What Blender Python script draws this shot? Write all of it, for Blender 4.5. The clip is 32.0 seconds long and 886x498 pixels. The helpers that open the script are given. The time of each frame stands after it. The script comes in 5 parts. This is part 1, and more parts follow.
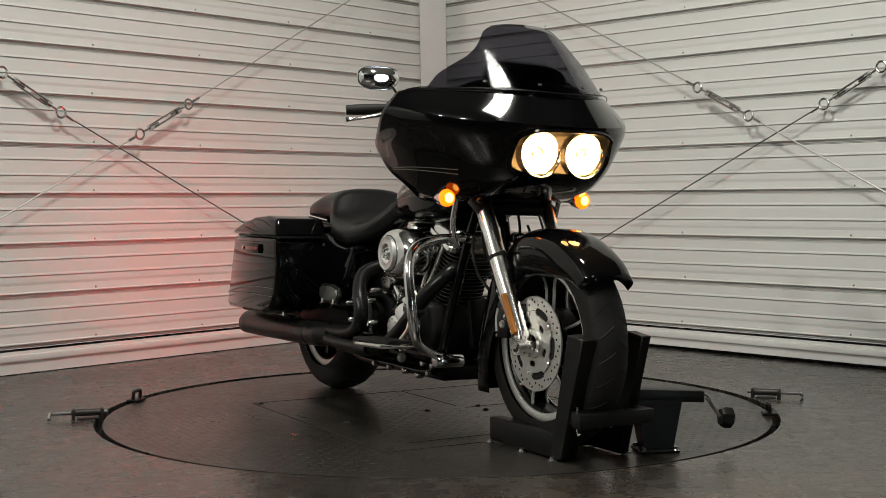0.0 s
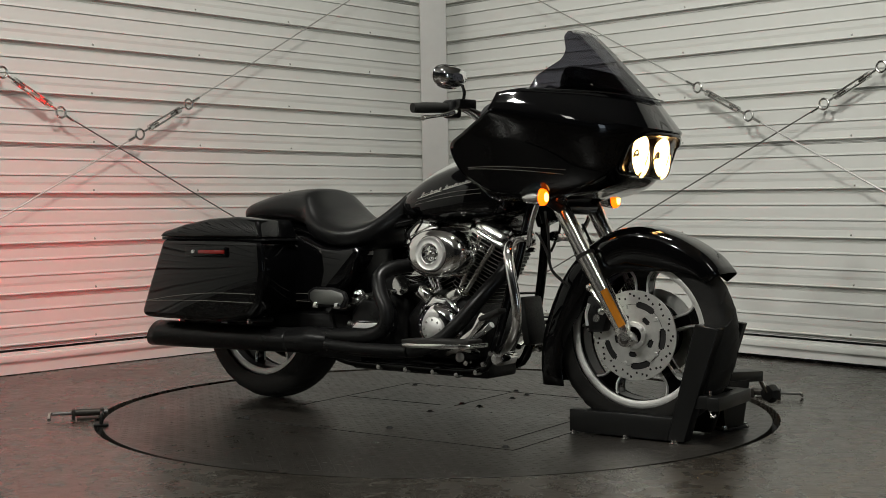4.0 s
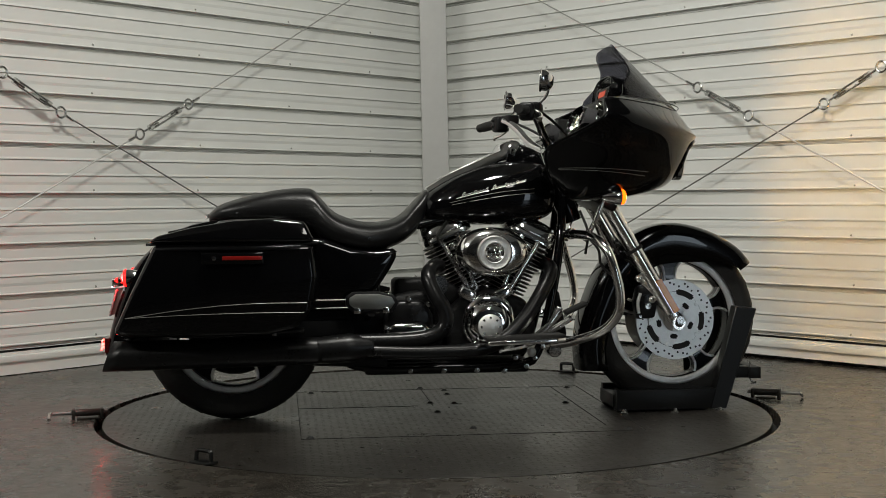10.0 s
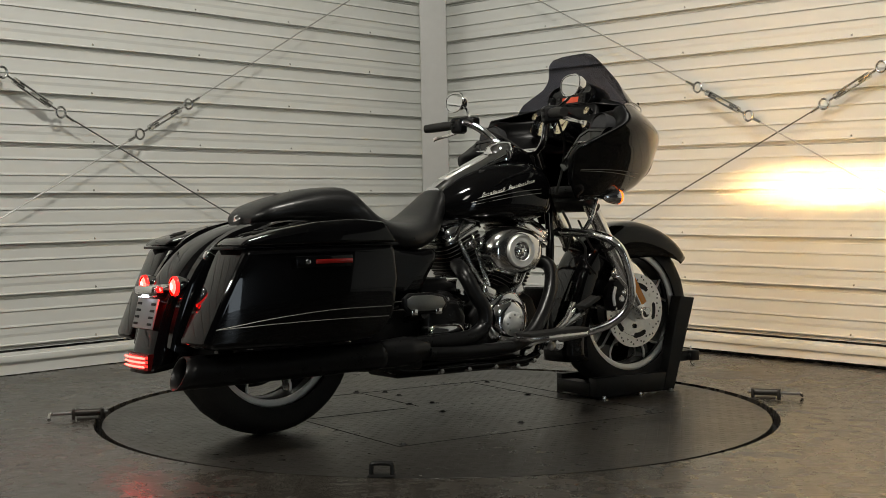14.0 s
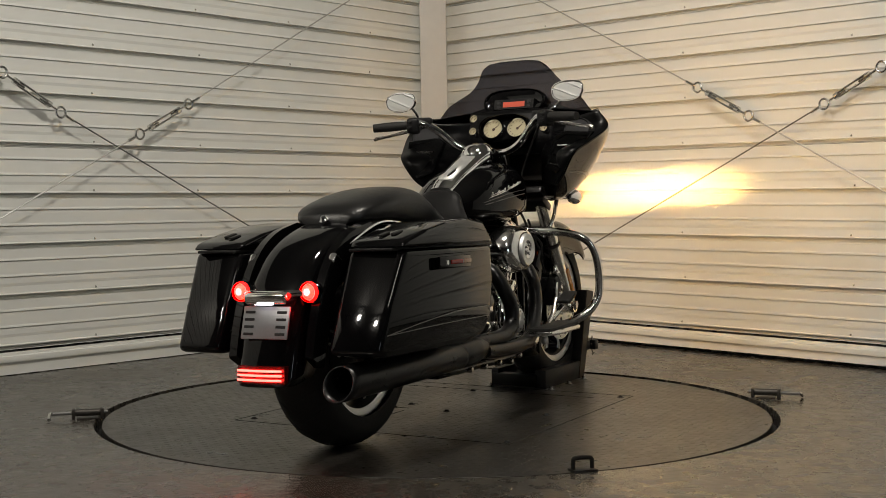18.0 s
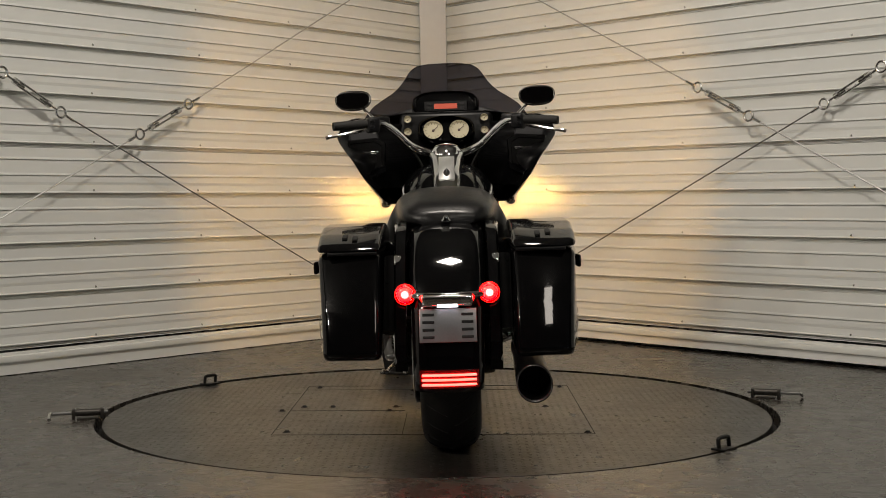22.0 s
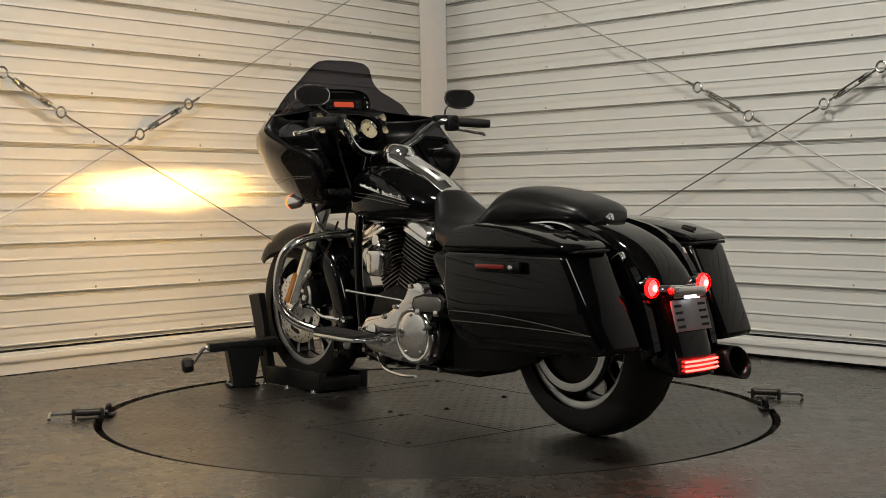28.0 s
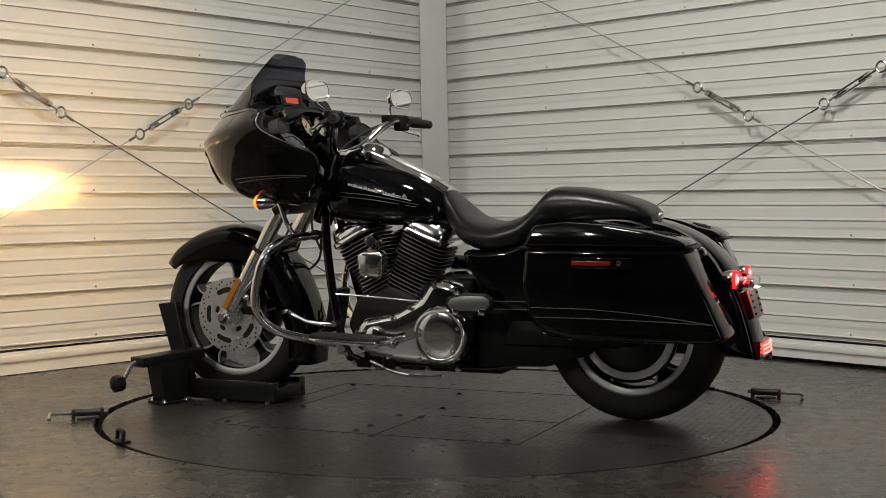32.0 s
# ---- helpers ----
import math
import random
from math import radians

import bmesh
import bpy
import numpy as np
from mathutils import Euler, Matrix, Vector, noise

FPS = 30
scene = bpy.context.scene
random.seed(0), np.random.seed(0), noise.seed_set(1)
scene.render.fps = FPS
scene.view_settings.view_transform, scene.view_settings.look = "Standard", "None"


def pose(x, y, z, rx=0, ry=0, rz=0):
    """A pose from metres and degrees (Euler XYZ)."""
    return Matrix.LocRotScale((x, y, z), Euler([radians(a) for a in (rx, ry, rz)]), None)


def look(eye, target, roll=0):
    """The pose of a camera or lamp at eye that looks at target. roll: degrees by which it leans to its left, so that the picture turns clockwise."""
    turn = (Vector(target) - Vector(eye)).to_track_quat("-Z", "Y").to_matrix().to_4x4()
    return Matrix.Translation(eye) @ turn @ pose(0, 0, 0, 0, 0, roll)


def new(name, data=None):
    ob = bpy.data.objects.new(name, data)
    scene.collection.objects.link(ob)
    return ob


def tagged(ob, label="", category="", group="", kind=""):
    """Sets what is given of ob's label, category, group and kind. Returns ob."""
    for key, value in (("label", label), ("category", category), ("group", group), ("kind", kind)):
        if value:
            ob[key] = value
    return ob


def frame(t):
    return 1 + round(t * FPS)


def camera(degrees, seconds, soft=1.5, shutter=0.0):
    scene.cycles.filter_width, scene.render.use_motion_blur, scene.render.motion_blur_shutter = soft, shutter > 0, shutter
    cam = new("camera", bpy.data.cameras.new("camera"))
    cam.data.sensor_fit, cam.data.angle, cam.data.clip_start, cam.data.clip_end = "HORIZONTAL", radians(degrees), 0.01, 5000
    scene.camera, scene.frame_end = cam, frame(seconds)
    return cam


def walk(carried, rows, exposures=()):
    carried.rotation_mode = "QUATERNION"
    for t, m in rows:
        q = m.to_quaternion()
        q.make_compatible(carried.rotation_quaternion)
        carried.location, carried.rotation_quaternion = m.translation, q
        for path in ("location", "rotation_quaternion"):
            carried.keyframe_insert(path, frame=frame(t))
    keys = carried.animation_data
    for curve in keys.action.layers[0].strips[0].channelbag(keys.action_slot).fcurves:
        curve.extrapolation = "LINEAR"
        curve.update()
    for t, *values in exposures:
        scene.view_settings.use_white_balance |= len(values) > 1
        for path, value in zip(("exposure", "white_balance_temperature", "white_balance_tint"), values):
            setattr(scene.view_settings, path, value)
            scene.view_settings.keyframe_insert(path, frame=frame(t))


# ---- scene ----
# One still camera before a lit corner of a metal building; a motorcycle turns on a floor turntable.
SECONDS = 32.0
EYE = (0.0, -4.971, 0.7855)
cam = camera(36.62, SECONDS, 0.6)
AIM = (EYE[0] + 0.00481, EYE[1] + 0.99928, EYE[2] - 0.03764)
walk(cam, [(0.0, look(EYE, AIM, -0.33)), (SECONDS, look(EYE, AIM, -0.33))],
     [(0.0, 0.06, 6700, 11), (3.0, 0.03, 6650, 10), (6.0, 0.0, 6600, 10), (11.0, 0.0, 6650, 10.5), (14.0, -0.06, 6850, 11.5), (18.0, -0.18, 7100, 14),
      (20.0, -0.25, 7200, 15.5), (24.0, -0.23, 7200, 16), (28.0, -0.10, 7000, 14.5), (32.0, -0.07, 6700, 12.5)])


def heading(t):
    """Turn of the turntable in degrees."""
    sway = np.interp(t, (0, 4, 8, 12, 16, 20, 24, 28, 32), (0.23, -0.02, -0.2, -0.1, 0.3, 0.35, -0.1, -0.2, -0.28))
    return 0.043 + 6.841 * (t - 9) + float(sway)


# ---- light ----
world = bpy.data.worlds.new("world")
scene.world = world
world.use_nodes = True
world.node_tree.nodes["Background"].inputs["Color"].default_value = (0.5, 0.5, 0.5, 1)
world.node_tree.nodes["Background"].inputs["Strength"].default_value = 0.004
scene.view_settings.exposure = 0.0


def area(name, eye, target, sx, sy, watts, colour):
    data = bpy.data.lights.new(name, "AREA")
    data.shape, data.size, data.size_y, data.energy, data.color = "RECTANGLE", sx, sy, watts, colour
    ob = new(name, data)
    ob.matrix_world = look(eye, target)
    return ob


WHITE = (0.985, 0.985, 0.925)
# place, what it points at, size, watts, turn: one strong lamp over the turntable, smaller ones along the hall
LAMPS = (((0.0, -1.15, 3.85), (0.0, 0.3, 0), 0.42, 0.42, 86, 45), ((1.3, -4.4, 3.7), (0.8, -1.2, 0), 0.45, 1.30, 26, 0),
         ((-3.4, -4.7, 3.7), (-0.8, 0.0, 0.5), 0.22, 0.22, 58, 0), ((-4.3, -3.5, 3.7), (-0.8, 0.4, 0.5), 0.22, 0.22, 52, 0))
for eye, target, sx, sy, watts, turn in LAMPS:
    area("ceiling_lamp_light", eye, target, sx, sy, watts, WHITE).matrix_world @= pose(0, 0, 0, 0, 0, turn)


# ---- materials ----
def material(name, colour, rough=0.5, metal=0.0, coat=0.0, emit=None, strength=0.0, mottle=0.0, scale=8.0, bump=0.0, bump_scale=60.0, rough_var=0.0, spec=0.5):
    m = bpy.data.materials.new(name)
    m.use_nodes = True
    t = m.node_tree
    b = t.nodes["Principled BSDF"]
    b.inputs["Base Color"].default_value = (*colour, 1)
    b.inputs["Roughness"].default_value = rough
    b.inputs["Metallic"].default_value = metal
    b.inputs["Coat Weight"].default_value = coat
    b.inputs["Coat Roughness"].default_value = 0.03
    b.inputs["Specular IOR Level"].default_value = spec
    if emit:
        b.inputs["Emission Color"].default_value = (*emit, 1)
        b.inputs["Emission Strength"].default_value = strength
    tc = t.nodes.new("ShaderNodeTexCoord")
    if mottle or rough_var:
        n1 = t.nodes.new("ShaderNodeTexNoise")
        n1.inputs["Scale"].default_value, n1.inputs["Detail"].default_value = scale, 6
        n2 = t.nodes.new("ShaderNodeTexNoise")
        n2.inputs["Scale"].default_value, n2.inputs["Detail"].default_value = scale * 9, 4
        add = t.nodes.new("ShaderNodeMath")
        add.operation = "ADD"
        for n in (n1, n2):
            t.links.new(tc.outputs["Object"], n.inputs["Vector"])
        t.links.new(n1.outputs["Fac"], add.inputs[0])
        t.links.new(n2.outputs["Fac"], add.inputs[1])
        if mottle:
            r = t.nodes.new("ShaderNodeMapRange")
            r.inputs["From Min"].default_value, r.inputs["From Max"].default_value = 0.45, 1.55
            r.inputs["To Min"].default_value, r.inputs["To Max"].default_value = 1 - mottle, 1 + mottle
            mul = t.nodes.new("ShaderNodeVectorMath")
            mul.operation = "SCALE"
            mul.inputs[0].default_value = colour
            t.links.new(add.outputs[0], r.inputs["Value"])
            t.links.new(r.outputs[0], mul.inputs["Scale"])
            t.links.new(mul.outputs[0], b.inputs["Base Color"])
        if rough_var:
            r = t.nodes.new("ShaderNodeMapRange")
            r.inputs["From Min"].default_value, r.inputs["From Max"].default_value = 0.45, 1.55
            r.inputs["To Min"].default_value, r.inputs["To Max"].default_value = max(rough - rough_var, 0.02), min(rough + rough_var, 1)
            t.links.new(add.outputs[0], r.inputs["Value"])
            t.links.new(r.outputs[0], b.inputs["Roughness"])
    if bump:
        nb = t.nodes.new("ShaderNodeTexNoise")
        nb.inputs["Scale"].default_value, nb.inputs["Detail"].default_value = bump_scale, 5
        bp = t.nodes.new("ShaderNodeBump")
        bp.inputs["Strength"].default_value, bp.inputs["Distance"].default_value = bump, 0.01
        t.links.new(tc.outputs["Object"], nb.inputs["Vector"])
        t.links.new(nb.outputs["Fac"], bp.inputs["Height"])
        t.links.new(bp.outputs[0], b.inputs["Normal"])
    return m


def smoked_glass(name, tint, gain=0.9):
    m = bpy.data.materials.new(name)
    m.use_nodes = True
    t = m.node_tree
    t.nodes.remove(t.nodes["Principled BSDF"])
    clear, gloss, mix, edge, power, scale = (t.nodes.new(k) for k in ("ShaderNodeBsdfTransparent", "ShaderNodeBsdfGlossy", "ShaderNodeMixShader", "ShaderNodeLayerWeight", "ShaderNodeMath", "ShaderNodeMath"))
    clear.inputs["Color"].default_value = (*tint, 1)
    gloss.inputs["Roughness"].default_value = 0.05
    edge.inputs["Blend"].default_value = 0.5
    power.operation, power.inputs[1].default_value = "POWER", 5.0
    scale.operation, scale.inputs[1].default_value, scale.inputs[2].default_value = "MULTIPLY_ADD", gain, 0.008
    t.links.new(edge.outputs["Facing"], power.inputs[0])
    t.links.new(power.outputs[0], scale.inputs[0])
    t.links.new(scale.outputs[0], mix.inputs[0])
    t.links.new(clear.outputs[0], mix.inputs[1])
    t.links.new(gloss.outputs[0], mix.inputs[2])
    t.links.new(mix.outputs[0], t.nodes["Material Output"].inputs["Surface"])
    return m


M_WALL = material("white_metal_panel", (0.735, 0.745, 0.715), 0.42, mottle=0.03, scale=1.3, rough_var=0.06)
M_POST = material("post_paint", (0.50, 0.50, 0.485), 0.5, mottle=0.05, scale=3)
M_FLOOR = material("painted_concrete", (0.038, 0.033, 0.0265), 0.27, mottle=0.6, scale=1.6, bump=0.15, bump_scale=36, rough_var=0.15, spec=1.0)
M_TREAD = material("dark_tread_plate", (0.021, 0.0185, 0.0155), 0.33, mottle=0.36, scale=2.6, bump=0.08, bump_scale=120, rough_var=0.13, spec=0.75)
M_PIT = material("pit_black", (0.012, 0.012, 0.012), 0.8)
M_DARKWALL = material("hall_wall", (0.034, 0.034, 0.034), 0.8, mottle=0.25, scale=1)
M_CEIL = material("ceiling_paint", (0.27, 0.27, 0.262), 0.7, mottle=0.06, scale=1)
M_STEEL = material("galvanised_wire", (0.2, 0.2, 0.195), 0.55, 0.8, mottle=0.15, scale=60)
M_WIRE = material("bright_wire", (0.5, 0.5, 0.48), 0.5, 0.8)
M_ZINC = material("zinc_plated_steel", (0.62, 0.62, 0.6), 0.25, 1.0, mottle=0.12, scale=40)
M_BLACK = material("black_gloss_paint", (0.0022, 0.0022, 0.0025), 0.10, coat=0.68, spec=0.05)
M_CHROME = material("chrome", (0.86, 0.86, 0.86), 0.07, 1.0, rough_var=0.03, scale=12)
M_ALU = material("machined_aluminium", (0.86, 0.86, 0.84), 0.5, 1.0, mottle=0.08, scale=30)
M_DISC = material("brushed_disc_steel", (0.84, 0.84, 0.81), 0.38, 1.0, mottle=0.14, scale=50, rough_var=0.08)
M_SLIDER = material("polished_fork_slider", (0.95, 0.93, 0.89), 0.19, 1.0, mottle=0.06, scale=30)
M_POLISH = material("polished_cover", (0.88, 0.87, 0.85), 0.13, 1.0, rough_var=0.05, scale=18)
M_SATIN = material("satin_black_coating", (0.006, 0.006, 0.0062), 0.31, mottle=0.25, scale=14, rough_var=0.09, spec=0.32)
M_PLASTIC = material("black_plastic", (0.006, 0.006, 0.0065), 0.38, mottle=0.15, scale=30, bump=0.08, bump_scale=240, spec=0.25)
M_INNER = material("inner_fairing_black", (0.0032, 0.0032, 0.0035), 0.34, mottle=0.15, scale=20, bump=0.04, bump_scale=220, spec=0.2)
M_WRINKLE = material("black_wrinkle_coat", (0.0042, 0.0042, 0.0042), 0.45, mottle=0.2, scale=30, bump=0.25, bump_scale=300, spec=0.2)
M_FIN = material("fin_edge_metal", (0.66, 0.65, 0.63), 0.36, 1.0, mottle=0.1, scale=40)
M_RUBBER = material("tyre_rubber", (0.015, 0.0145, 0.0135), 0.62, mottle=0.3, scale=9, bump=0.15, bump_scale=160, spec=0.3)
M_VINYL = material("black_seat_vinyl", (0.008, 0.008, 0.0082), 0.32, mottle=0.2, scale=9, bump=0.09, bump_scale=150, rough_var=0.08, spec=0.4)
M_CHOCK = material("black_powder_coat", (0.0065, 0.0067, 0.0065), 0.38, mottle=0.25, scale=12, bump=0.05, bump_scale=200, spec=0.3)
M_SPEAKER = material("speaker_cloth", (0.022, 0.022, 0.024), 0.8, mottle=0.2, scale=60, bump=0.3, bump_scale=500)
M_INSET = material("grey_inset_metal", (0.24, 0.245, 0.235), 0.42, 1.0, mottle=0.12, scale=20)
M_MIRROR = material("mirror_glass", (0.86, 0.87, 0.87), 0.02, 1.0)
M_SCREEN = smoked_glass("smoked_windscreen", (0.31, 0.31, 0.345))
M_CLEAR = smoked_glass("clear_lens", (0.97, 0.97, 0.95))
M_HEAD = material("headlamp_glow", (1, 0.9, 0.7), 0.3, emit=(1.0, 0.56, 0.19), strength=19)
M_BULB = material("headlamp_bulb", (1, 0.9, 0.7), 0.3, emit=(1.0, 0.57, 0.17), strength=60000)
M_BEAM = material("headlamp_beam_source", (1, 0.9, 0.7), 0.3, emit=(1.0, 0.55, 0.16), strength=112000)
M_RED = material("red_lamp_glow", (0.5, 0.01, 0.01), 0.2, emit=(1.0, 0.010, 0.009), strength=3.2)
M_REDHOT = material("red_lamp_core", (1, 0.3, 0.25), 0.2, emit=(1.0, 0.0024, 0.0022), strength=300)
M_REDWHITE = material("red_lamp_centre", (1, 0.4, 0.35), 0.2, emit=(1.0, 0.0085, 0.0080), strength=320)
M_REDLINE = material("red_lamp_line", (1, 0.3, 0.25), 0.2, emit=(1.0, 0.03, 0.024), strength=18)
M_AMBER = material("amber_lamp_glow", (0.8, 0.25, 0.01), 0.2, emit=(1.0, 0.10, 0.003), strength=4)
M_AMBERHOT = material("amber_lamp_core", (1, 0.6, 0.2), 0.2, emit=(1.0, 0.36, 0.05), strength=14)
M_BUCKET = material("dark_bucket", (0.05, 0.045, 0.04), 0.35, 0.6)
M_AMBREF = material("amber_reflector", (0.55, 0.2, 0.02), 0.2, coat=0.6)
M_REDREF = material("red_reflector", (0.20, 0.008, 0.006), 0.2, coat=0.6)
M_REDDARK = material("dark_red_lens", (0.05, 0.002, 0.002), 0.25, coat=0.5)
M_DIAL = material("cream_dial", (0.36, 0.32, 0.21), 0.5, emit=(1.0, 0.8, 0.42), strength=0.06)
M_NEEDLE = material("dark_needle", (0.05, 0.02, 0.01), 0.5)
M_RADIO = material("orange_display", (0.25, 0.03, 0.01), 0.4, emit=(1.0, 0.12, 0.05), strength=0.32)
M_STRIPE = material("silver_pinstripe", (0.20, 0.195, 0.18), 0.35, 0.6)
M_BADGE = material("silver_badge", (0.82, 0.80, 0.74), 0.3, 0.5)
M_PLATELAMP = material("plate_lamp", (0.9, 0.9, 1), 0.3, emit=(0.85, 0.9, 1.0), strength=2.2)
M_PLATE = material("bare_plate_bracket", (0.27, 0.27, 0.28), 0.35, 0.3, mottle=0.1, scale=20)
M_DOORLIGHT = material("daylit_doorway", (0.8, 0.85, 0.9), 0.5, emit=(0.74, 0.88, 1.0), strength=3.2)
M_BOLT = material("dark_bolt", (0.06, 0.055, 0.05), 0.45, 0.8)


# ---- mesh helpers ----
def part(name, bm, mat, parent=None, label="", smooth=40.0):
    """Links a bmesh as one mesh object, under a thing or a part."""
    me = bpy.data.meshes.new(name)
    bmesh.ops.recalc_face_normals(bm, faces=bm.faces)
    bm.to_mesh(me)
    bm.free()
    if smooth:
        me.shade_smooth()
        me.set_sharp_from_angle(angle=radians(smooth))
    me.materials.append(mat)
    ob = new(name, me)
    if parent is not None:
        ob.parent = parent
    if label:
        ob["label"] = label
    return ob


def again(name, ob, m, parent):
    """Another object on the same mesh, at the pose m under parent."""
    o = new(name, ob.data)
    o.parent = parent
    o.matrix_basis = m
    return o


def spline(points, n):
    """n points evenly along a Catmull-Rom line through points."""
    p = np.array(points, float)
    if len(p) == 2:
        return [Vector(p[0] + (p[1] - p[0]) * i / (n - 1)) for i in range(n)]
    q = np.vstack([2 * p[0] - p[1], p, 2 * p[-1] - p[-2]])
    out = []
    for i in range(len(p) - 1):
        a, b, c, d = q[i:i + 4]
        for k in range(24):
            t = k / 24
            out.append(0.5 * (2 * b + (c - a) * t + (2 * a - 5 * b + 4 * c - d) * t * t + (3 * b - a - 3 * c + d) * t ** 3))
    out.append(p[-1])
    out = np.array(out)
    s = np.concatenate([[0], np.cumsum(np.linalg.norm(np.diff(out, axis=0), axis=1))])
    w = np.linspace(0, s[-1], n)
    return [Vector([np.interp(v, s, out[:, k]) for k in range(out.shape[1])]) for v in w]


def rings(bm, loops, caps=True, closed=True):
    """Skins a row of loops of equal length."""
    vs = [[bm.verts.new(p) for p in loop] for loop in loops]
    n = len(vs[0])
    for a, b in zip(vs, vs[1:]):
        for i in range(n if closed else n - 1):
            j = (i + 1) % n
            bm.faces.new((a[i], a[j], b[j], b[i]))
    if caps and closed:
        bm.faces.new(vs[0])
        bm.faces.new(vs[-1])
    return bm


def tube(bm, points, r, seg=10, n=None, caps=True):
    """A round bar along a line; r may be a list along it."""
    pts = spline(points, n or (2 if len(points) == 2 else 7 * len(points)))
    rs = np.interp(np.linspace(0, 1, len(pts)), np.linspace(0, 1, len(r)), r) if isinstance(r, (list, tuple)) else [r] * len(pts)
    loops, ref = [], None
    for i, p in enumerate(pts):
        d = (pts[min(i + 1, len(pts) - 1)] - pts[max(i - 1, 0)]).normalized()
        if ref is None:
            ref = Vector((0, 0, 1)) if abs(d.z) < 0.9 else Vector((1, 0, 0))
        u = d.cross(ref).normalized()
        ref = u.cross(d)
        loops.append([p + (u * math.cos(a) + ref * math.sin(a)) * rs[i] for a in (2 * math.pi * k / seg for k in range(seg))])
    return rings(bm, loops, caps)


def box(bm, size, at=(0, 0, 0), rot=(0, 0, 0), bevel=0.0, seg=2):
    made = bmesh.ops.create_cube(bm, size=1, matrix=pose(*at, *rot) @ Matrix.Diagonal((*size, 1)))
    if bevel:
        edges = list({e for v in made["verts"] for e in v.link_edges})
        bmesh.ops.bevel(bm, geom=edges, offset=bevel, segments=seg, affect="EDGES", profile=0.5)
    return bm


def turned(bm, profile, m, seg=32, a0=0.0, a1=360.0):
    """Turns (radius, along) pairs about the local z axis of the pose m."""
    full = a1 - a0 >= 360
    n = seg if full else seg + 1
    cols = []
    for k in range(n):
        a = radians(a0 + (a1 - a0) * k / seg)
        cols.append([bm.verts.new(m @ Vector((r * math.cos(a), r * math.sin(a), h))) for r, h in profile])
    for k in range(seg):
        a, b = cols[k], cols[(k + 1) % n]
        for i in range(len(profile) - 1):
            bm.faces.new((a[i], b[i], b[i + 1], a[i + 1]))
    bmesh.ops.remove_doubles(bm, verts=[v for c in cols for v in c], dist=1e-6)
    return bm


def slab(bm, outline, y0, y1, bevel=0.0, seg=3, shrink=None):
    """Extrudes an (x, z) outline from y0 to y1; shrink(x, z, y) may move points."""
    a = [bm.verts.new((x, y0, z)) for x, z in outline]
    b = [bm.verts.new((x, y1, z)) for x, z in outline]
    f = [bm.faces.new(a), bm.faces.new(b[::-1])]
    n = len(a)
    for i in range(n):
        j = (i + 1) % n
        f.append(bm.faces.new((a[i], b[i], b[j], a[j])))
    if shrink:
        for v in a + b:
            v.co = Vector(shrink(*v.co))
    bmesh.ops.recalc_face_normals(bm, faces=f)
    if bevel:
        edges = list({e for q in f for e in q.edges})
        bmesh.ops.bevel(bm, geom=edges, offset=bevel, segments=seg, affect="EDGES", profile=0.5)
    return bm


def ball(bm, at, size, seg=20):
    bmesh.ops.create_uvsphere(bm, u_segments=seg, v_segments=seg // 2 + 2, radius=1, matrix=Matrix.Translation(at) @ Matrix.Diagonal((*size, 1)))
    return bm


def B():
    return bmesh.new()


def axis(at, way):
    """A pose at a place with its z axis along a way."""
    return Matrix.Translation(at) @ Vector(way).to_track_quat("Z", "Y").to_matrix().to_4x4()


def empty(name, label, category, group="", kind=""):
    return tagged(new(name), label, category, group, kind)


def structure(name, bm, mat, label, category):
    return tagged(part(name, bm, mat, None, "", 35), label, category, kind="structure")


# ---- the room ----
CORNER = Vector((0.0, 3.269, 0))
LEFT_WAY = Vector((-math.cos(radians(49.2)), -math.sin(radians(49.2)), 0))
RIGHT_WAY = Vector((math.cos(radians(48.0)), -math.sin(radians(48.0)), 0))
WALL_LONG, ROOF = 8.2, 4.1
PITCH, RIB0 = 0.2286, 0.8165
DISC = 1.214

# floor, one sheet with the round pit cut out of it
bm = B()
RING = 96
inner = [Vector(((DISC + 0.029) * math.cos(2 * math.pi * k / RING), (DISC + 0.029) * math.sin(2 * math.pi * k / RING), 0)) for k in range(RING)]
loops = [[p + Vector((0, 0, -0.06)) for p in inner], inner]
for reach in (1.5, 2.2, 4.0, 14.0):
    loops.append([p.normalized() * reach for p in inner])
rings(bm, loops, caps=False)
floor = structure("floor", bm, M_FLOOR, "dark grey-brown worn painted concrete floor with a dull sheen", "floor")
bm = B()
turned(bm, [(0.0, -0.055), (DISC + 0.04, -0.055)], Matrix.Identity(4), 64)
structure("turntable_pit", bm, M_PIT, "black gap round the turntable in the floor", "pit")


def rib_profile():
    """(height, depth) pairs of one panel of four ribs, from its lower edge up."""
    pts = []
    for k in range(4):
        z = k * PITCH + 0.018
        pts += [(z - 0.0370, 0.0), (z - 0.0365, -0.021), (z - 0.0270, -0.021), (z - 0.0265, -0.012), (z - 0.0230, -0.012), (z - 0.0225, -0.021), (z - 0.0135, -0.021), (z - 0.0130, 0.006), (z - 0.0095, 0.006),
                (z - 0.007, -0.001), (z + 0.024, -0.0025), (z + 0.038, 0.0)]
        for m in (0.0700, 0.1420):
            pts += [(z + m - 0.0066, 0.0), (z + m - 0.0063, -0.010), (z + m - 0.0014, -0.010), (z + m - 0.0012, 0.0026), (z + m + 0.010, 0.0)]
    return pts


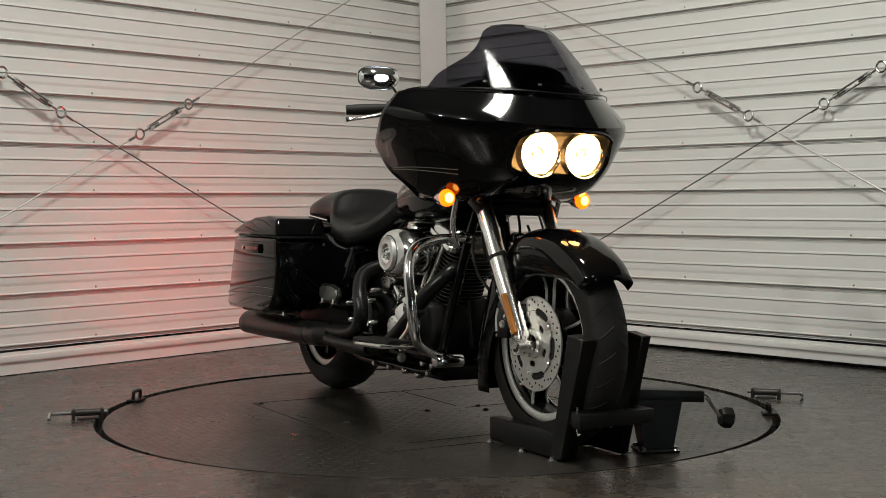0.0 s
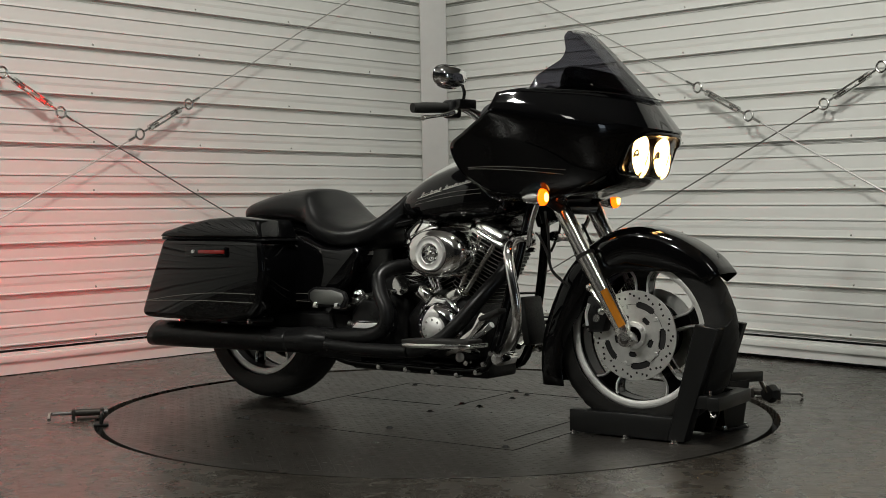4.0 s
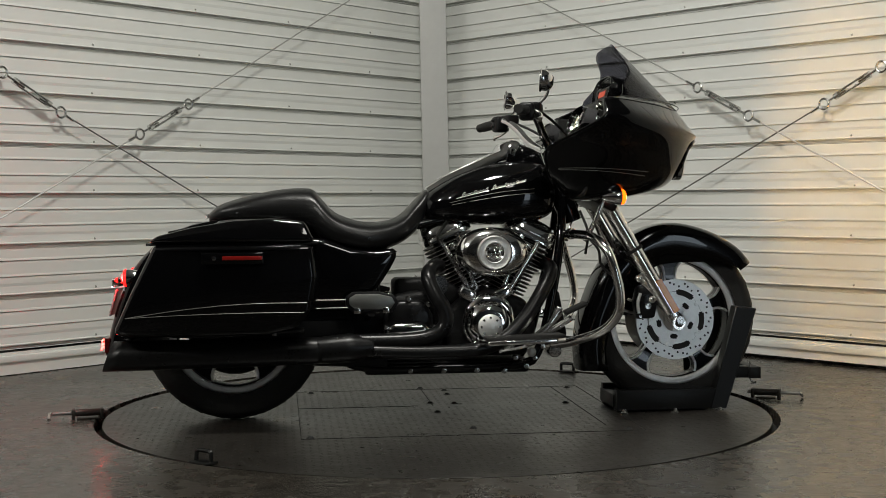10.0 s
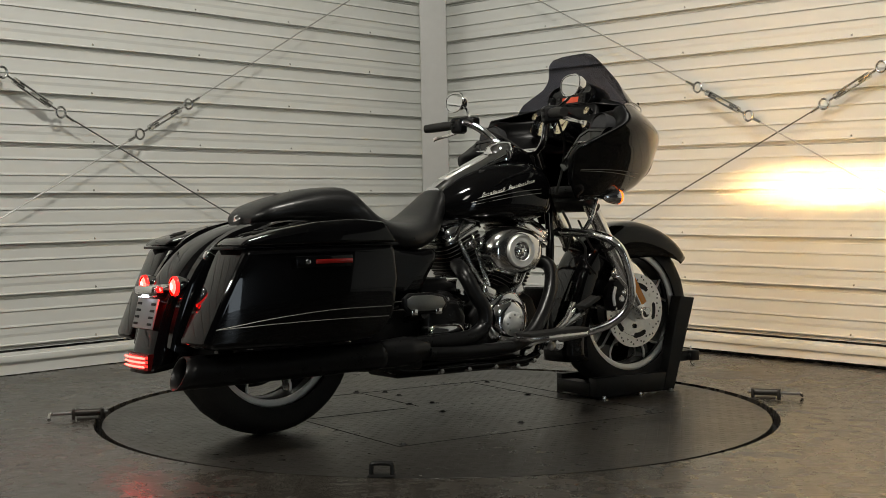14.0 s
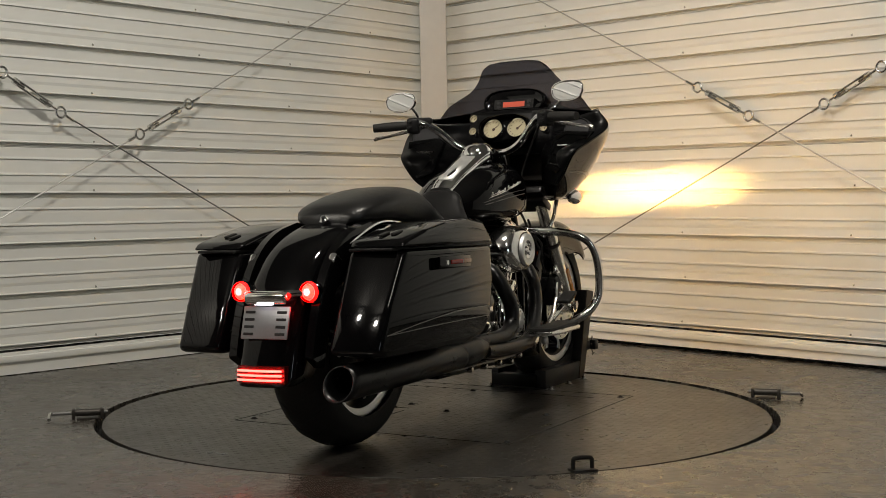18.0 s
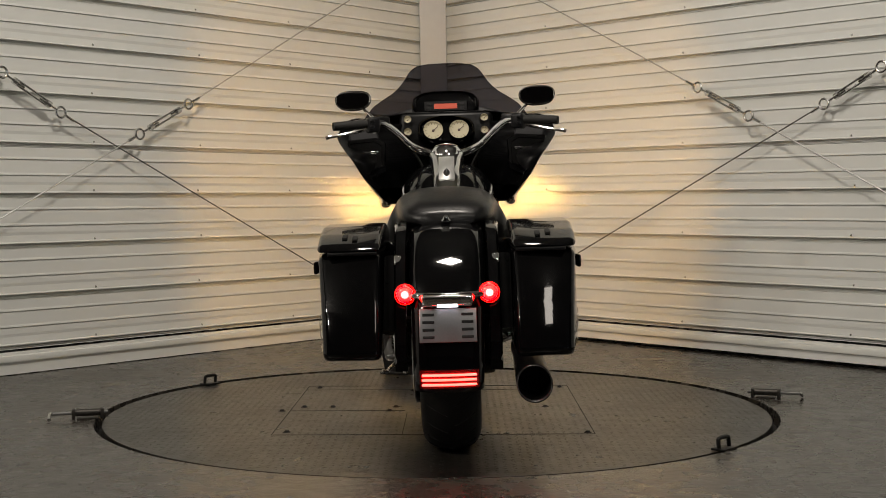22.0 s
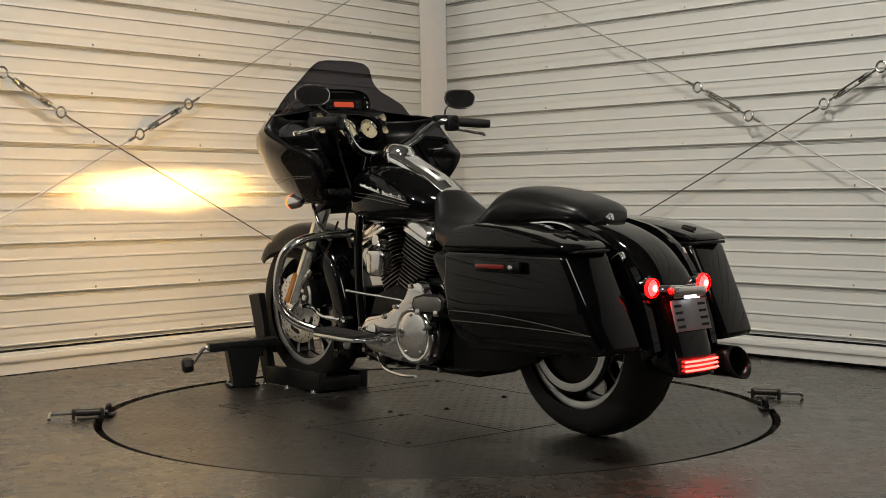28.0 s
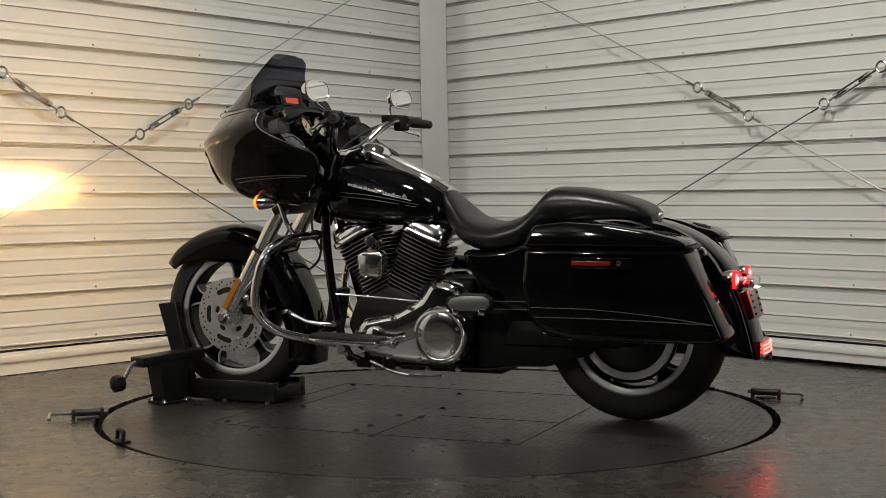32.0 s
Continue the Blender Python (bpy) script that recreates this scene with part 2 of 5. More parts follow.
def panel_mesh(zlow, zhigh):
    prof = [(z, d) for z, d in rib_profile()]
    bm = B()
    pts = [p for p in prof if zlow <= p[0] <= zhigh]
    pts = [(zlow, 0.0)] + pts + [(zhigh, 0.0)]
    face = [[Vector((0, d, z)) for z, d in pts] + [Vector((0, -0.022, zhigh)), Vector((0, -0.022, zlow))],
            [Vector((WALL_LONG, d, z)) for z, d in pts] + [Vector((WALL_LONG, -0.022, zhigh)), Vector((WALL_LONG, -0.022, zlow))]]
    return rings(bm, face)


def metal_wall(name, way, side):
    """A wall of ribbed sheets from the corner along way; its local x runs along it, local y into the room."""
    into = Vector((-way.y, way.x, 0)) if side > 0 else Vector((way.y, -way.x, 0))
    root = empty(name, "white ribbed metal panel wall with horizontal ribs and screws", "wall", kind="structure")
    m = Matrix.Identity(4)
    m.col[0][:3], m.col[1][:3], m.col[2][:3], m.col[3][:3] = way, into, (0, 0, 1), CORNER
    root.matrix_world = m
    first = None
    base = RIB0 - 3 * PITCH
    # lowest strip, then full sheets
    bm = B()
    low = 0.004 if side > 0 else 0.018
    box(bm, (WALL_LONG, 0.012, 0.105 - low), (WALL_LONG / 2, -0.006, (0.105 + low) / 2))
    box(bm, (WALL_LONG, 0.018, 0.03), (WALL_LONG / 2, 0.003, 0.075), bevel=0.004)
    part("base_flashing", bm, M_WALL, root)
    sheets = [(base, -0.014, 4 * PITCH - 0.016), (base + 4 * PITCH, -0.014, 4 * PITCH - 0.016), (base + 8 * PITCH, -0.014, 4 * PITCH - 0.016), (base + 12 * PITCH, -0.014, 0.3)]
    for z, a, b in sheets:
        p = part("panel", panel_mesh(a, b), M_WALL, root, "", 0)
        p.location = (0, 0.001, z)
    bm = B()
    turned(bm, [(0.0, 0.007), (0.0045, 0.006), (0.0055, 0.002), (0.008, 0.0015), (0.008, 0.0)], Matrix.Identity(4), 8)
    screw = None
    for k in range(-3, 7):
        z = RIB0 + k * PITCH + 0.018
        for i in range(6):
            x = (0.584 + 0.633 * i if side > 0 else 0.93 + 0.96 * (i - 0)) + 0.01 * math.sin(3 * k + i)
            mm = pose(x, -0.0025, z, -90)
            if screw is None:
                screw = part("screw", bm, M_ZINC, root)
                screw.matrix_basis = mm
            else:
                again("screw", screw, mm, root)
    return root, m


wall_left, ML = metal_wall("wall_left", LEFT_WAY, 1)
wall_right, MR = metal_wall("wall_right", RIGHT_WAY, -1)

# corner post
bm = B()
box(bm, (0.154, 0.12, ROOF), (0, 0, ROOF / 2), bevel=0.006)
post = structure("corner_post", bm, M_POST, "light grey painted steel post in the wall corner", "post")
post.matrix_world = pose(0.010, 2.93, 0.0, 0, -0.75, 0)

# closing walls, ceiling
far_l, far_r = CORNER + LEFT_WAY * WALL_LONG, CORNER + RIGHT_WAY * WALL_LONG
bm = B()
box(bm, (0.15, 8.0, ROOF), (far_l.x - 0.08, far_l.y - 4.0, ROOF / 2))
structure("wall_west", bm, M_DARKWALL, "grey plain side wall of the hall", "wall")
bm = B()
box(bm, (0.15, 8.0, ROOF), (far_r.x + 0.08, far_r.y - 4.0, ROOF / 2))
structure("wall_east", bm, M_DARKWALL, "grey plain side wall of the hall", "wall")
bm = B()
box(bm, (14, 0.15, ROOF), (0, -10.5, ROOF / 2))
structure("wall_south", bm, M_DARKWALL, "grey plain back wall of the hall", "wall")
bm = B()
box(bm, (14, 15.5, 0.12), (0, -3.2, ROOF + 0.06))
structure("ceiling", bm, M_CEIL, "dim grey plain ceiling of the hall", "ceiling")

# lamp housings on the ceiling
for (x, y, z), target, sx, sy, watts, turn in LAMPS:
    lamp = empty("ceiling_lamp", "white square ceiling lamp on a rod, lit", "lamp", "ceiling lamps")
    lamp.matrix_world = look((x, y, z), target) @ pose(0, 0, 0.012, 0, 0, turn)
    bm = B()
    box(bm, (sx + 0.06, sy + 0.06, 0.06), (0, 0, 0.03), bevel=0.01)
    part("housing", bm, M_POST, lamp)
    bm = tube(B(), [(0, 0, 0.05), lamp.matrix_world.inverted() @ Vector((x, y, ROOF))], 0.008, 6)
    part("hanger_rod", bm, M_STEEL, lamp)

# daylit doorway far to the right behind the camera
door = empty("door_1", "doorway with pale daylight behind it", "door", kind="structure")
door.location = (5.0, -8.6, 0)
door.rotation_euler = (0, 0, radians(-32))
bm = B()
box(bm, (2.1, 0.03, 2.25), (0, 0, 1.14))
part("daylight_pane", bm, M_DOORLIGHT, door)
for dx in (-1.09, 1.09):
    bm = B()
    box(bm, (0.07, 0.09, 2.30), (dx, 0, 1.15), bevel=0.004)
    part("door_frame", bm, M_DARKWALL, door)


# ---- wire braces ----
def wire_brace(m, a, b, r1, r2, off=0.07, metal=M_STEEL):
    """A crossed wire with a turnbuckle; a and b its ends, r1 and r2 the ring places, in (along, up) on the wall."""
    root = empty("wire_brace", "galvanised wire brace with a turnbuckle across the wall", "wire", "wall braces")
    root.matrix_world = m
    P = lambda q: Vector((q[0], off, q[1]))
    d = (P(r2) - P(r1)).normalized()
    bm = tube(B(), [P(a), P(r1) - d * 0.02], 0.0035, 6)
    part("wire", bm, metal, root)
    bm = tube(B(), [P(r2) + d * 0.02, P(b)], 0.0035, 6)
    part("wire", bm, metal, root)
    for r in (r1, r2):
        bm = B()
        ring = [P(r) + Vector((math.cos(t), 0, math.sin(t))) * 0.024 for t in np.linspace(0, 2 * math.pi, 21)]
        tube(bm, ring, 0.006, 8, 40)
        part("eye_ring", bm, M_ZINC, root)
    buckle = B()
    side = d.cross(Vector((0, 1, 0)))
    p1, p2 = P(r1) + d * 0.075, P(r2) - d * 0.075
    for s in (-0.011, 0.011):
        tube(buckle, [p1 + side * s, p2 + side * s], 0.0055, 8)
    for p in (p1, p2):
        tube(buckle, [p - d * 0.012, p + d * 0.012], 0.016, 10)
    part("turnbuckle", buckle, M_ZINC, root)
    part("threaded_rod", tube(B(), [P(r1) + d * 0.02, p1 + d * 0.05], 0.006, 8), M_ZINC, root)
    part("threaded_rod", tube(B(), [P(r2) - d * 0.02, p2 - d * 0.05], 0.006, 8), M_ZINC, root)
    for s, p in ((-1, P(r1)), (1, P(r2))):
        bm = tube(B(), [p + d * s * 0.03, p + d * s * 0.075], 0.0075, 8)
        part("clamp", bm, M_ZINC, root)
    return root


wire_brace(ML, (0.45, 2.11), (3.5, 0.46), (1.976, 1.262), (2.273, 1.104), 0.08, M_WIRE)
wire_brace(ML, (0.75, 0.255), (3.6, 1.69), (2.697, 1.19), (2.993, 1.353), 0.06)
wire_brace(MR, (0.72, 2.0), (3.6, 0.52), (2.035, 1.33), (2.337, 1.175), 0.08, M_WIRE)
wire_brace(MR, (0.95, 0.355), (3.7, 1.70), (2.735, 1.21), (3.023, 1.359), 0.06)


# ---- floor latches beside the turntable ----
def floor_latch(m):
    root = empty("floor_latch", "small steel spring latch lying on the concrete floor", "latch", "floor latches")
    root.matrix_world = m
    bm = B()
    box(bm, (0.075, 0.045, 0.004), (0.0, 0, 0.002), bevel=0.001)
    part("base_plate", bm, M_BOLT, root)
    bm = tube(B(), [(-0.045, 0, 0.022), (0.045, 0, 0.022)], 0.013, 14)
    part("barrel", bm, M_BOLT, root)
    bm = tube(B(), [(-0.13, 0, 0.022), (0.07, 0, 0.022)], 0.0065, 10)
    part("bolt_rod", bm, M_STEEL, root)
    bm = tube(B(), [(-0.125, 0, 0.024), (-0.132, -0.01, 0.02), (-0.134, -0.045, 0.008)], 0.0065, 8)
    part("handle", bm, M_ZINC, root)
    for dx in (-0.05, 0.05):
        bm = B()
        box(bm, (0.012, 0.04, 0.036), (dx, 0, 0.018), bevel=0.003)
        part("bracket", bm, M_BOLT, root)
    return root


floor_latch(pose(-1.262, -0.16, 0, 0, 0, 16))
floor_latch(pose(1.285, 0.235, 0, 0, 0, 160))

# ---- turntable ----
turntable = empty("turntable", "round dark steel tread-plate turntable set flush in the floor", "turntable")
bm = B()
turned(bm, [(0.0, -0.004), (DISC - 0.0005, -0.004), (DISC, -0.0045), (DISC, -0.05), (0.0, -0.05)], Matrix.Identity(4), 96)
part("deck", bm, M_TREAD, turntable)
# raised tread marks, alternately turned
verts, faces = [], []
STEP = 0.027
for i in range(-46, 47):
    for j in range(-46, 47):
        x, y = i * STEP, j * STEP
        if math.hypot(x, y) > DISC - 0.03:
            continue
        if -0.52 < x < 0.65 and (abs(y - 0.111) < 0.016 or abs(y - 0.55) < 0.016 or abs(y + 0.535) < 0.016):
            continue
        a = radians(45 if (i + j) % 2 else -45)
        ca, sa = math.cos(a), math.sin(a)
        n = len(verts)
        for u, v, w in ((0.010, 0, -0.004), (0, 0.0034, -0.004), (-0.010, 0, -0.004), (0, -0.0034, -0.004), (0.006, 0, -0.0034), (-0.006, 0, -0.0034)):
            verts.append((x + u * ca - v * sa, y + u * sa + v * ca, w))
        faces += [(n, n + 1, n + 4), (n + 1, n + 5, n + 4), (n + 1, n + 2, n + 5), (n + 2, n + 3, n + 5), (n + 3, n + 4, n + 5), (n + 3, n, n + 4)]
me = bpy.data.meshes.new("tread_relief")
me.from_pydata(verts, [], faces)
me.materials.append(M_TREAD)
marks = new("tread_relief", me)
marks.parent = turntable
marks["kind"] = "stuff"
# seams between the plates
for a, b in (((-0.515, 0.55), (0.65, 0.55)), ((-0.515, -0.535), (0.65, -0.535)), ((-0.515, -0.535), (-0.515, 0.55)), ((0.65, -0.535), (0.65, 0.55)), ((-0.515, 0.111), (-0.06, 0.111)), ((0.54, -0.41), (0.54, 0.55)), ((-0.004, 0.12), (-0.004, 0.55))):
    bm = B()
    d = Vector((b[0] - a[0], b[1] - a[1], 0))
    box(bm, (d.length, 0.0024, 0.002), ((a[0] + b[0]) / 2, (a[1] + b[1]) / 2, -0.0036), (0, 0, math.degrees(math.atan2(d.y, d.x))))
    part("plate_seam", bm, M_PIT, turntable)
bolt = None
for x, y in ((-0.458, 0.505), (0.088, 0.507), (0.086, 0.399), (-0.485, -0.513), (0.076, -0.407), (0.51, 0.106), (-0.004, 0.58), (-0.007, 0.179), (-0.005, -0.041), (0.084, 0.159), (0.6, 0.5), (0.6, -0.5)):
    if bolt is None:
        bolt = part("bolt", turned(B(), [(0, 0.005), (0.007, 0.005), (0.009, 0.001), (0.014, 0.0), (0.014, -0.003)], Matrix.Identity(4), 10), M_PIT, turntable)
        bolt.location = (x, y, -0.003)
    else:
        again("bolt", bolt, pose(x, y, -0.003), turntable)
for x, y, label in ((-0.812, -0.906, ""), (0.709, 0.982, "")):
    a = math.degrees(math.atan2(y, x))
    m = pose(x, y, -0.002, 0, 0, a + 90)
    bm = B()
    box(bm, (0.075, 0.05, 0.008), (0, 0, 0.004), bevel=0.002)
    lug = part("tie_down_lug", bm, M_CHOCK, turntable, "small dark steel tie-down loop")
    lug.matrix_basis = m
    bm = B()
    tube(bm, [(-0.030, 0, 0.004), (-0.030, 0.002, 0.026), (-0.024, 0.003, 0.038), (0.024, 0.003, 0.038), (0.030, 0.002, 0.026), (0.030, 0, 0.004)], 0.0068, 8)
    part("loop", bm, M_CHOCK, lug)

# ---- wheel chock ----
chock = empty("wheel_chock", "black steel motorcycle wheel chock bolted on the turntable", "wheel chock")
for y in (-0.115, 0.09):
    bm = B()
    box(bm, (0.40, 0.05 if y < 0 else 0.034, 0.075), (0.845, y, 0.0425), bevel=0.003)
    part("side_rail", bm, M_CHOCK, chock)
    bm = B()
    slab(bm, [(1.0, 0.005), (1.06, 0.005), (1.175, 0.375), (1.095, 0.385)], y - (0.028 if y < 0 else 0.017), y + (0.028 if y < 0 else 0.017), 0.003, 1)
    part("upright", bm, M_CHOCK, chock)
    for x in (0.67, 0.86, 1.03):
        bm = turned(B(), [(0, 0.014), (0.008, 0.014), (0.009, 0.003), (0.016, 0.003), (0.016, 0)], Matrix.Translation((x, y * 1.33, 0.0)), 8)
        part("foot_bolt", bm, M_ZINC, chock)
bm = B()
box(bm, (0.06, 0.20, 0.05), (0.67, 0, 0.035), bevel=0.003)
part("cross_rail", bm, M_CHOCK, chock)
bm = B()
box(bm, (0.05, 0.18, 0.012), (0.87, 0, 0.012), bevel=0.003)
part("cradle_plate", bm, M_CHOCK, chock)
bm = B()
box(bm, (0.042, 0.27, 0.042), (1.165, -0.025, 0.138), bevel=0.003)
part("cross_tube", bm, M_CHOCK, chock)
for y in (-0.115, 0.09):
    bm = B()
    box(bm, (0.085, 0.045, 0.042), (1.105, y, 0.138), bevel=0.003)
    part("link_tube", bm, M_CHOCK, chock)
bm = B()
tube(bm, [(1.15, -0.141, 0.14), (1.15, -0.152, 0.14)], 0.009, 8)
tube(bm, [(1.15, -0.145, 0.178), (1.15, -0.145, 0.112)], 0.0035, 6)
tube(bm, [(1.15, -0.145, 0.112), (1.162, -0.149, 0.097), (1.17, -0.147, 0.103), (1.152, -0.145, 0.095)], 0.003, 6)
part("locking_pin", bm, M_ZINC, chock)
arm = new("crank_stand")
arm.parent = chock
arm.matrix_basis = pose(1.055, 0.215, 0, 0, 0, -20)
bm = B()
rings(bm, [[Vector((sx * w, s * d, z)) for sx, s in ((-1, -1), (1, -1), (1, 1), (-1, 1))] for z, w, d in ((0.012, 0.04, 0.045), (0.165, 0.045, 0.072))])
part("pedestal", bm, M_CHOCK, arm, "", 20)
bm = B()
box(bm, (0.10, 0.13, 0.010), (0, 0, 0.006), bevel=0.002)
part("foot_plate", bm, M_CHOCK, arm)
bm = B()
box(bm, (0.085, 0.29, 0.036), (0.0, 0.0, 0.178), (-3, 0, 0), bevel=0.003)
part("top_channel", bm, M_CHOCK, arm)
bm = tube(B(), [(0, 0.135, 0.170), (0, 0.165, 0.165), (0, 0.195, 0.125), (0, 0.21, 0.105)], 0.008, 8)
part("crank_arm", bm, M_ZINC, arm)
bm = B()
turned(bm, [(0, 0.03), (0.02, 0.03), (0.032, 0.022), (0.034, 0.0), (0.028, -0.014), (0.0, -0.014)], axis((0.0, 0.225, 0.098), (0, 1, -0.1)), 7)
part("crank_knob", bm, M_PLASTIC, arm)
for x, y in ((-0.042, -0.052), (0.042, -0.052), (-0.042, 0.052), (0.042, 0.052)):
    bm = turned(B(), [(0, 0.012), (0.008, 0.012), (0.009, 0.003), (0.014, 0.0)], Matrix.Translation((x, y, 0.008)), 8)
    part("foot_bolt", bm, M_ZINC, arm)

# ---- motorcycle ----
# x forward, y to its left, z up, from the ground under the turntable's centre
bike = empty("motorcycle", "black touring motorcycle with frame-mounted fairing, lit lamps and saddlebags", "motorcycle")
REAR, FRONT = Vector((-0.745, 0, 0.322)), Vector((0.872, 0, 0.335))
Y = Vector((0, 1, 0))


def wheel(name, at, r, width, rim_r, spokes):
    root = new(name)
    root.parent = bike
    root.matrix_basis = axis(at, Y)
    w = width / 2
    bm = B()
    prof = []
    for k in range(17):
        a = radians(-110 + 220 * k / 16)
        prof.append((rim_r + 0.012 + (r - rim_r - 0.012) * max(0, math.cos(a)) ** 0.55 if abs(a) < radians(90) else rim_r + 0.004, w * math.sin(a) / math.sin(radians(90))))
    turned(bm, prof, Matrix.Identity(4), 64)
    tyre = part("tyre", bm, M_RUBBER, root, "worn black rubber tyre")
    # tread grooves
    bm = B()
    for k in range(26):
        for s in (-1, 1):
            a0 = 2 * math.pi * (k + (0.5 if s > 0 else 0)) / 26
            pts = []
            for q in range(5):
                lat = s * w * (0.12 + 0.66 * q / 4)
                rr = rim_r + 0.012 + (r - rim_r - 0.012) * max(0.0, 1 - (lat / w) ** 2) ** 0.275 - 0.0014
                a = a0 + 0.11 * q / 4
                pts.append((rr * math.cos(a), rr * math.sin(a), lat))
            tube(bm, pts, 0.0028, 4, 6)
    part("tread_groove", bm, M_PIT, tyre)["kind"] = "stuff"
    bm = B()
    rw = w * 0.78
    turned(bm, [(rim_r + 0.006, -rw), (rim_r - 0.006, -rw + 0.004), (rim_r - 0.022, -rw * 0.55), (rim_r - 0.022, rw * 0.55), (rim_r - 0.006, rw - 0.004), (rim_r + 0.006, rw)], Matrix.Identity(4), 64)
    part("rim", bm, M_SATIN, root, "black cast rim")
    for s in (-1, 1):
        bm = B()
        turned(bm, [(rim_r + 0.006, s * (rw + 0.001)), (rim_r - 0.002, s * (rw + 0.004)), (rim_r - 0.019, s * (rw * 0.985)), (rim_r - 0.0205, s * (rw * 0.90))], Matrix.Identity(4), 64)
        part("rim_lip", bm, M_ALU, root, "machined bare metal rim edge")
    STA = ((0.03, 0.032, 0.034), (0.09, 0.024, 0.026), (rim_r - 0.085, 0.023, 0.023), (rim_r - 0.045, 0.030, 0.025), (rim_r - 0.012, 0.066, 0.029))
    for k in range(spokes):
        m = Matrix.Rotation(2 * math.pi * k / spokes + 0.3, 4, "Z")
        loops = []
        for rr, half, hh in spline(STA, 12):
            loops.append([m @ Vector((rr, dy * half, dz * hh)) for dy, dz in ((-1, -0.7), (-0.8, -1), (0.8, -1), (1, -0.7), (1, 0.7), (0.8, 1), (-0.8, 1), (-1, 0.7))])
        part("spoke", rings(B(), loops), M_BLACK, root, "", 25)
        for s in (-1, 1):
            for side in (-1, 1):
                pts = [m @ Vector((rr, s * half * 0.9, side * hh)) for rr, half, hh in STA[1:]]
                part("spoke_edge", tube(B(), pts, 0.0050, 6, 10), M_ALU, root, "bare machined spoke edge")
    bm = turned(B(), [(0, -0.07), (0.03, -0.07), (0.036, -0.04), (0.05, -0.03), (0.05, 0.03), (0.036, 0.04), (0.03, 0.07), (0, 0.07)], Matrix.Identity(4), 24)
    part("hub", bm, M_BLACK, root)
    bm = turned(B(), [(0.03, -0.052), (0.075, -0.045), (0.113, -0.02), (0.113, 0.02), (0.075, 0.045), (0.03, 0.052)], Matrix.Identity(4), 40)
    part("hub_web", bm, M_SATIN, root, "black web of the wheel hub")
    return root


def brake_disc(root, side, z):
    """Drilled floating disc with a star carrier."""
    bm = B()
    n, rows = 120, (0.103, 0.108, 0.112, 0.119, 0.126, 0.133, 0.140, 0.148)
    th = 0.0025
    vs = [[bm.verts.new((r * math.cos(2 * math.pi * k / n), r * math.sin(2 * math.pi * k / n), z + side * th)) for k in range(n)] for r in rows]
    for i in range(len(rows) - 1):
        for k in range(n):
            if (i == 3 and k % 8 == 0) or (i == 5 and k % 8 == 3) or (i == 4 and k % 8 == 5):
                continue
            q = (k * int(side)) % 24
            if (i == 0 and 5 <= q <= 17) or (i == 1 and 6 <= q <= 16):
                continue
            j = (k + 1) % n
            bm.faces.new((vs[i][k], vs[i][j], vs[i + 1][j], vs[i + 1][k]))
    turned(bm, [(0.103, z - side * th), (0.148, z - side * th)], Matrix.Identity(4), 80)
    turned(bm, [(0.148, z - th), (0.148, z + th)], Matrix.Identity(4), n)
    d = part("brake_disc", bm, M_DISC, root, "drilled steel brake disc")
    # black sheet added behind the face so holes and slots read as shaded
    part("hole_backing", turned(B(), [(0.050, z), (0.146, z)], Matrix.Identity(4), 64), M_PIT, d, "added black sheet that darkens the disc holes")
    bm = B()
    zc = z + side * 0.004
    crows = (0.032, 0.050, 0.054, 0.059, 0.067, 0.072, 0.080, 0.0905, 0.094, 0.1015)
    for face in (-0.002, 0.002):
        vs = [[bm.verts.new((r * math.cos(2 * math.pi * k / n), r * math.sin(2 * math.pi * k / n), zc + face)) for k in range(n)] for r in crows]
        for i in range(len(crows) - 1):
            for k in range(n):
                q = (k * int(side)) % 24
                if (i == 8 and 5 <= q <= 17) or (i == 7 and 6 <= q <= 16) or (i == 4 and 2 <= q <= 8) or (i == 3 and 1 <= q <= 9) or (i == 2 and 2 <= q <= 8):
                    continue
                j = (k + 1) % n
                bm.faces.new((vs[i][k], vs[i][j], vs[i + 1][j], vs[i + 1][k]))
    turned(bm, [(0.030, zc - side * 0.004), (0.030, zc + side * 0.012), (0.044, zc + side * 0.010), (0.046, zc)], Matrix.Identity(4), 40)
    for k in range(5):
        a = 2 * math.pi * k / 5
        turned(bm, [(0, side * 0.004), (0.006, side * 0.004), (0.008, 0)], Matrix.Translation((0.097 * math.cos(a), 0.097 * math.sin(a), zc + side * 0.002)), 10)
        turned(bm, [(0, side * 0.006), (0.006, side * 0.005), (0.007, 0)], Matrix.Translation((0.038 * math.cos(a), 0.038 * math.sin(a), zc + side * 0.010)), 8)
    part("carrier", bm, M_DISC, d)
    return d


front_wheel = wheel("front_wheel", FRONT, 0.322, 0.13, 0.238, 5)
rear_wheel = wheel("rear_wheel", REAR, 0.322, 0.185, 0.222, 5)
# local z of a wheel is the bike's left
for s in (-1, 1):
    brake_disc(front_wheel, s, s * 0.078)
bm = turned(B(), [(0.05, 0.075), (0.12, 0.082), (0.165, 0.078), (0.173, 0.088), (0.175, 0.108), (0.169, 0.112), (0.165, 0.098), (0.06, 0.095), (0.05, 0.10)], Matrix.Identity(4), 48)
part("drive_pulley", bm, M_SATIN, rear_wheel, "black toothed drive pulley")
bm = turned(B(), [(0.138, 0.1135), (0.150, 0.116), (0.164, 0.1145), (0.165, 0.112)], Matrix.Identity(4), 56)
part("pulley_ring", bm, M_ALU, rear_wheel, "machined bare edge of the drive pulley")
bm = tube(B(), [(0, 0, -0.15), (0, 0, 0.15)], 0.013, 12)
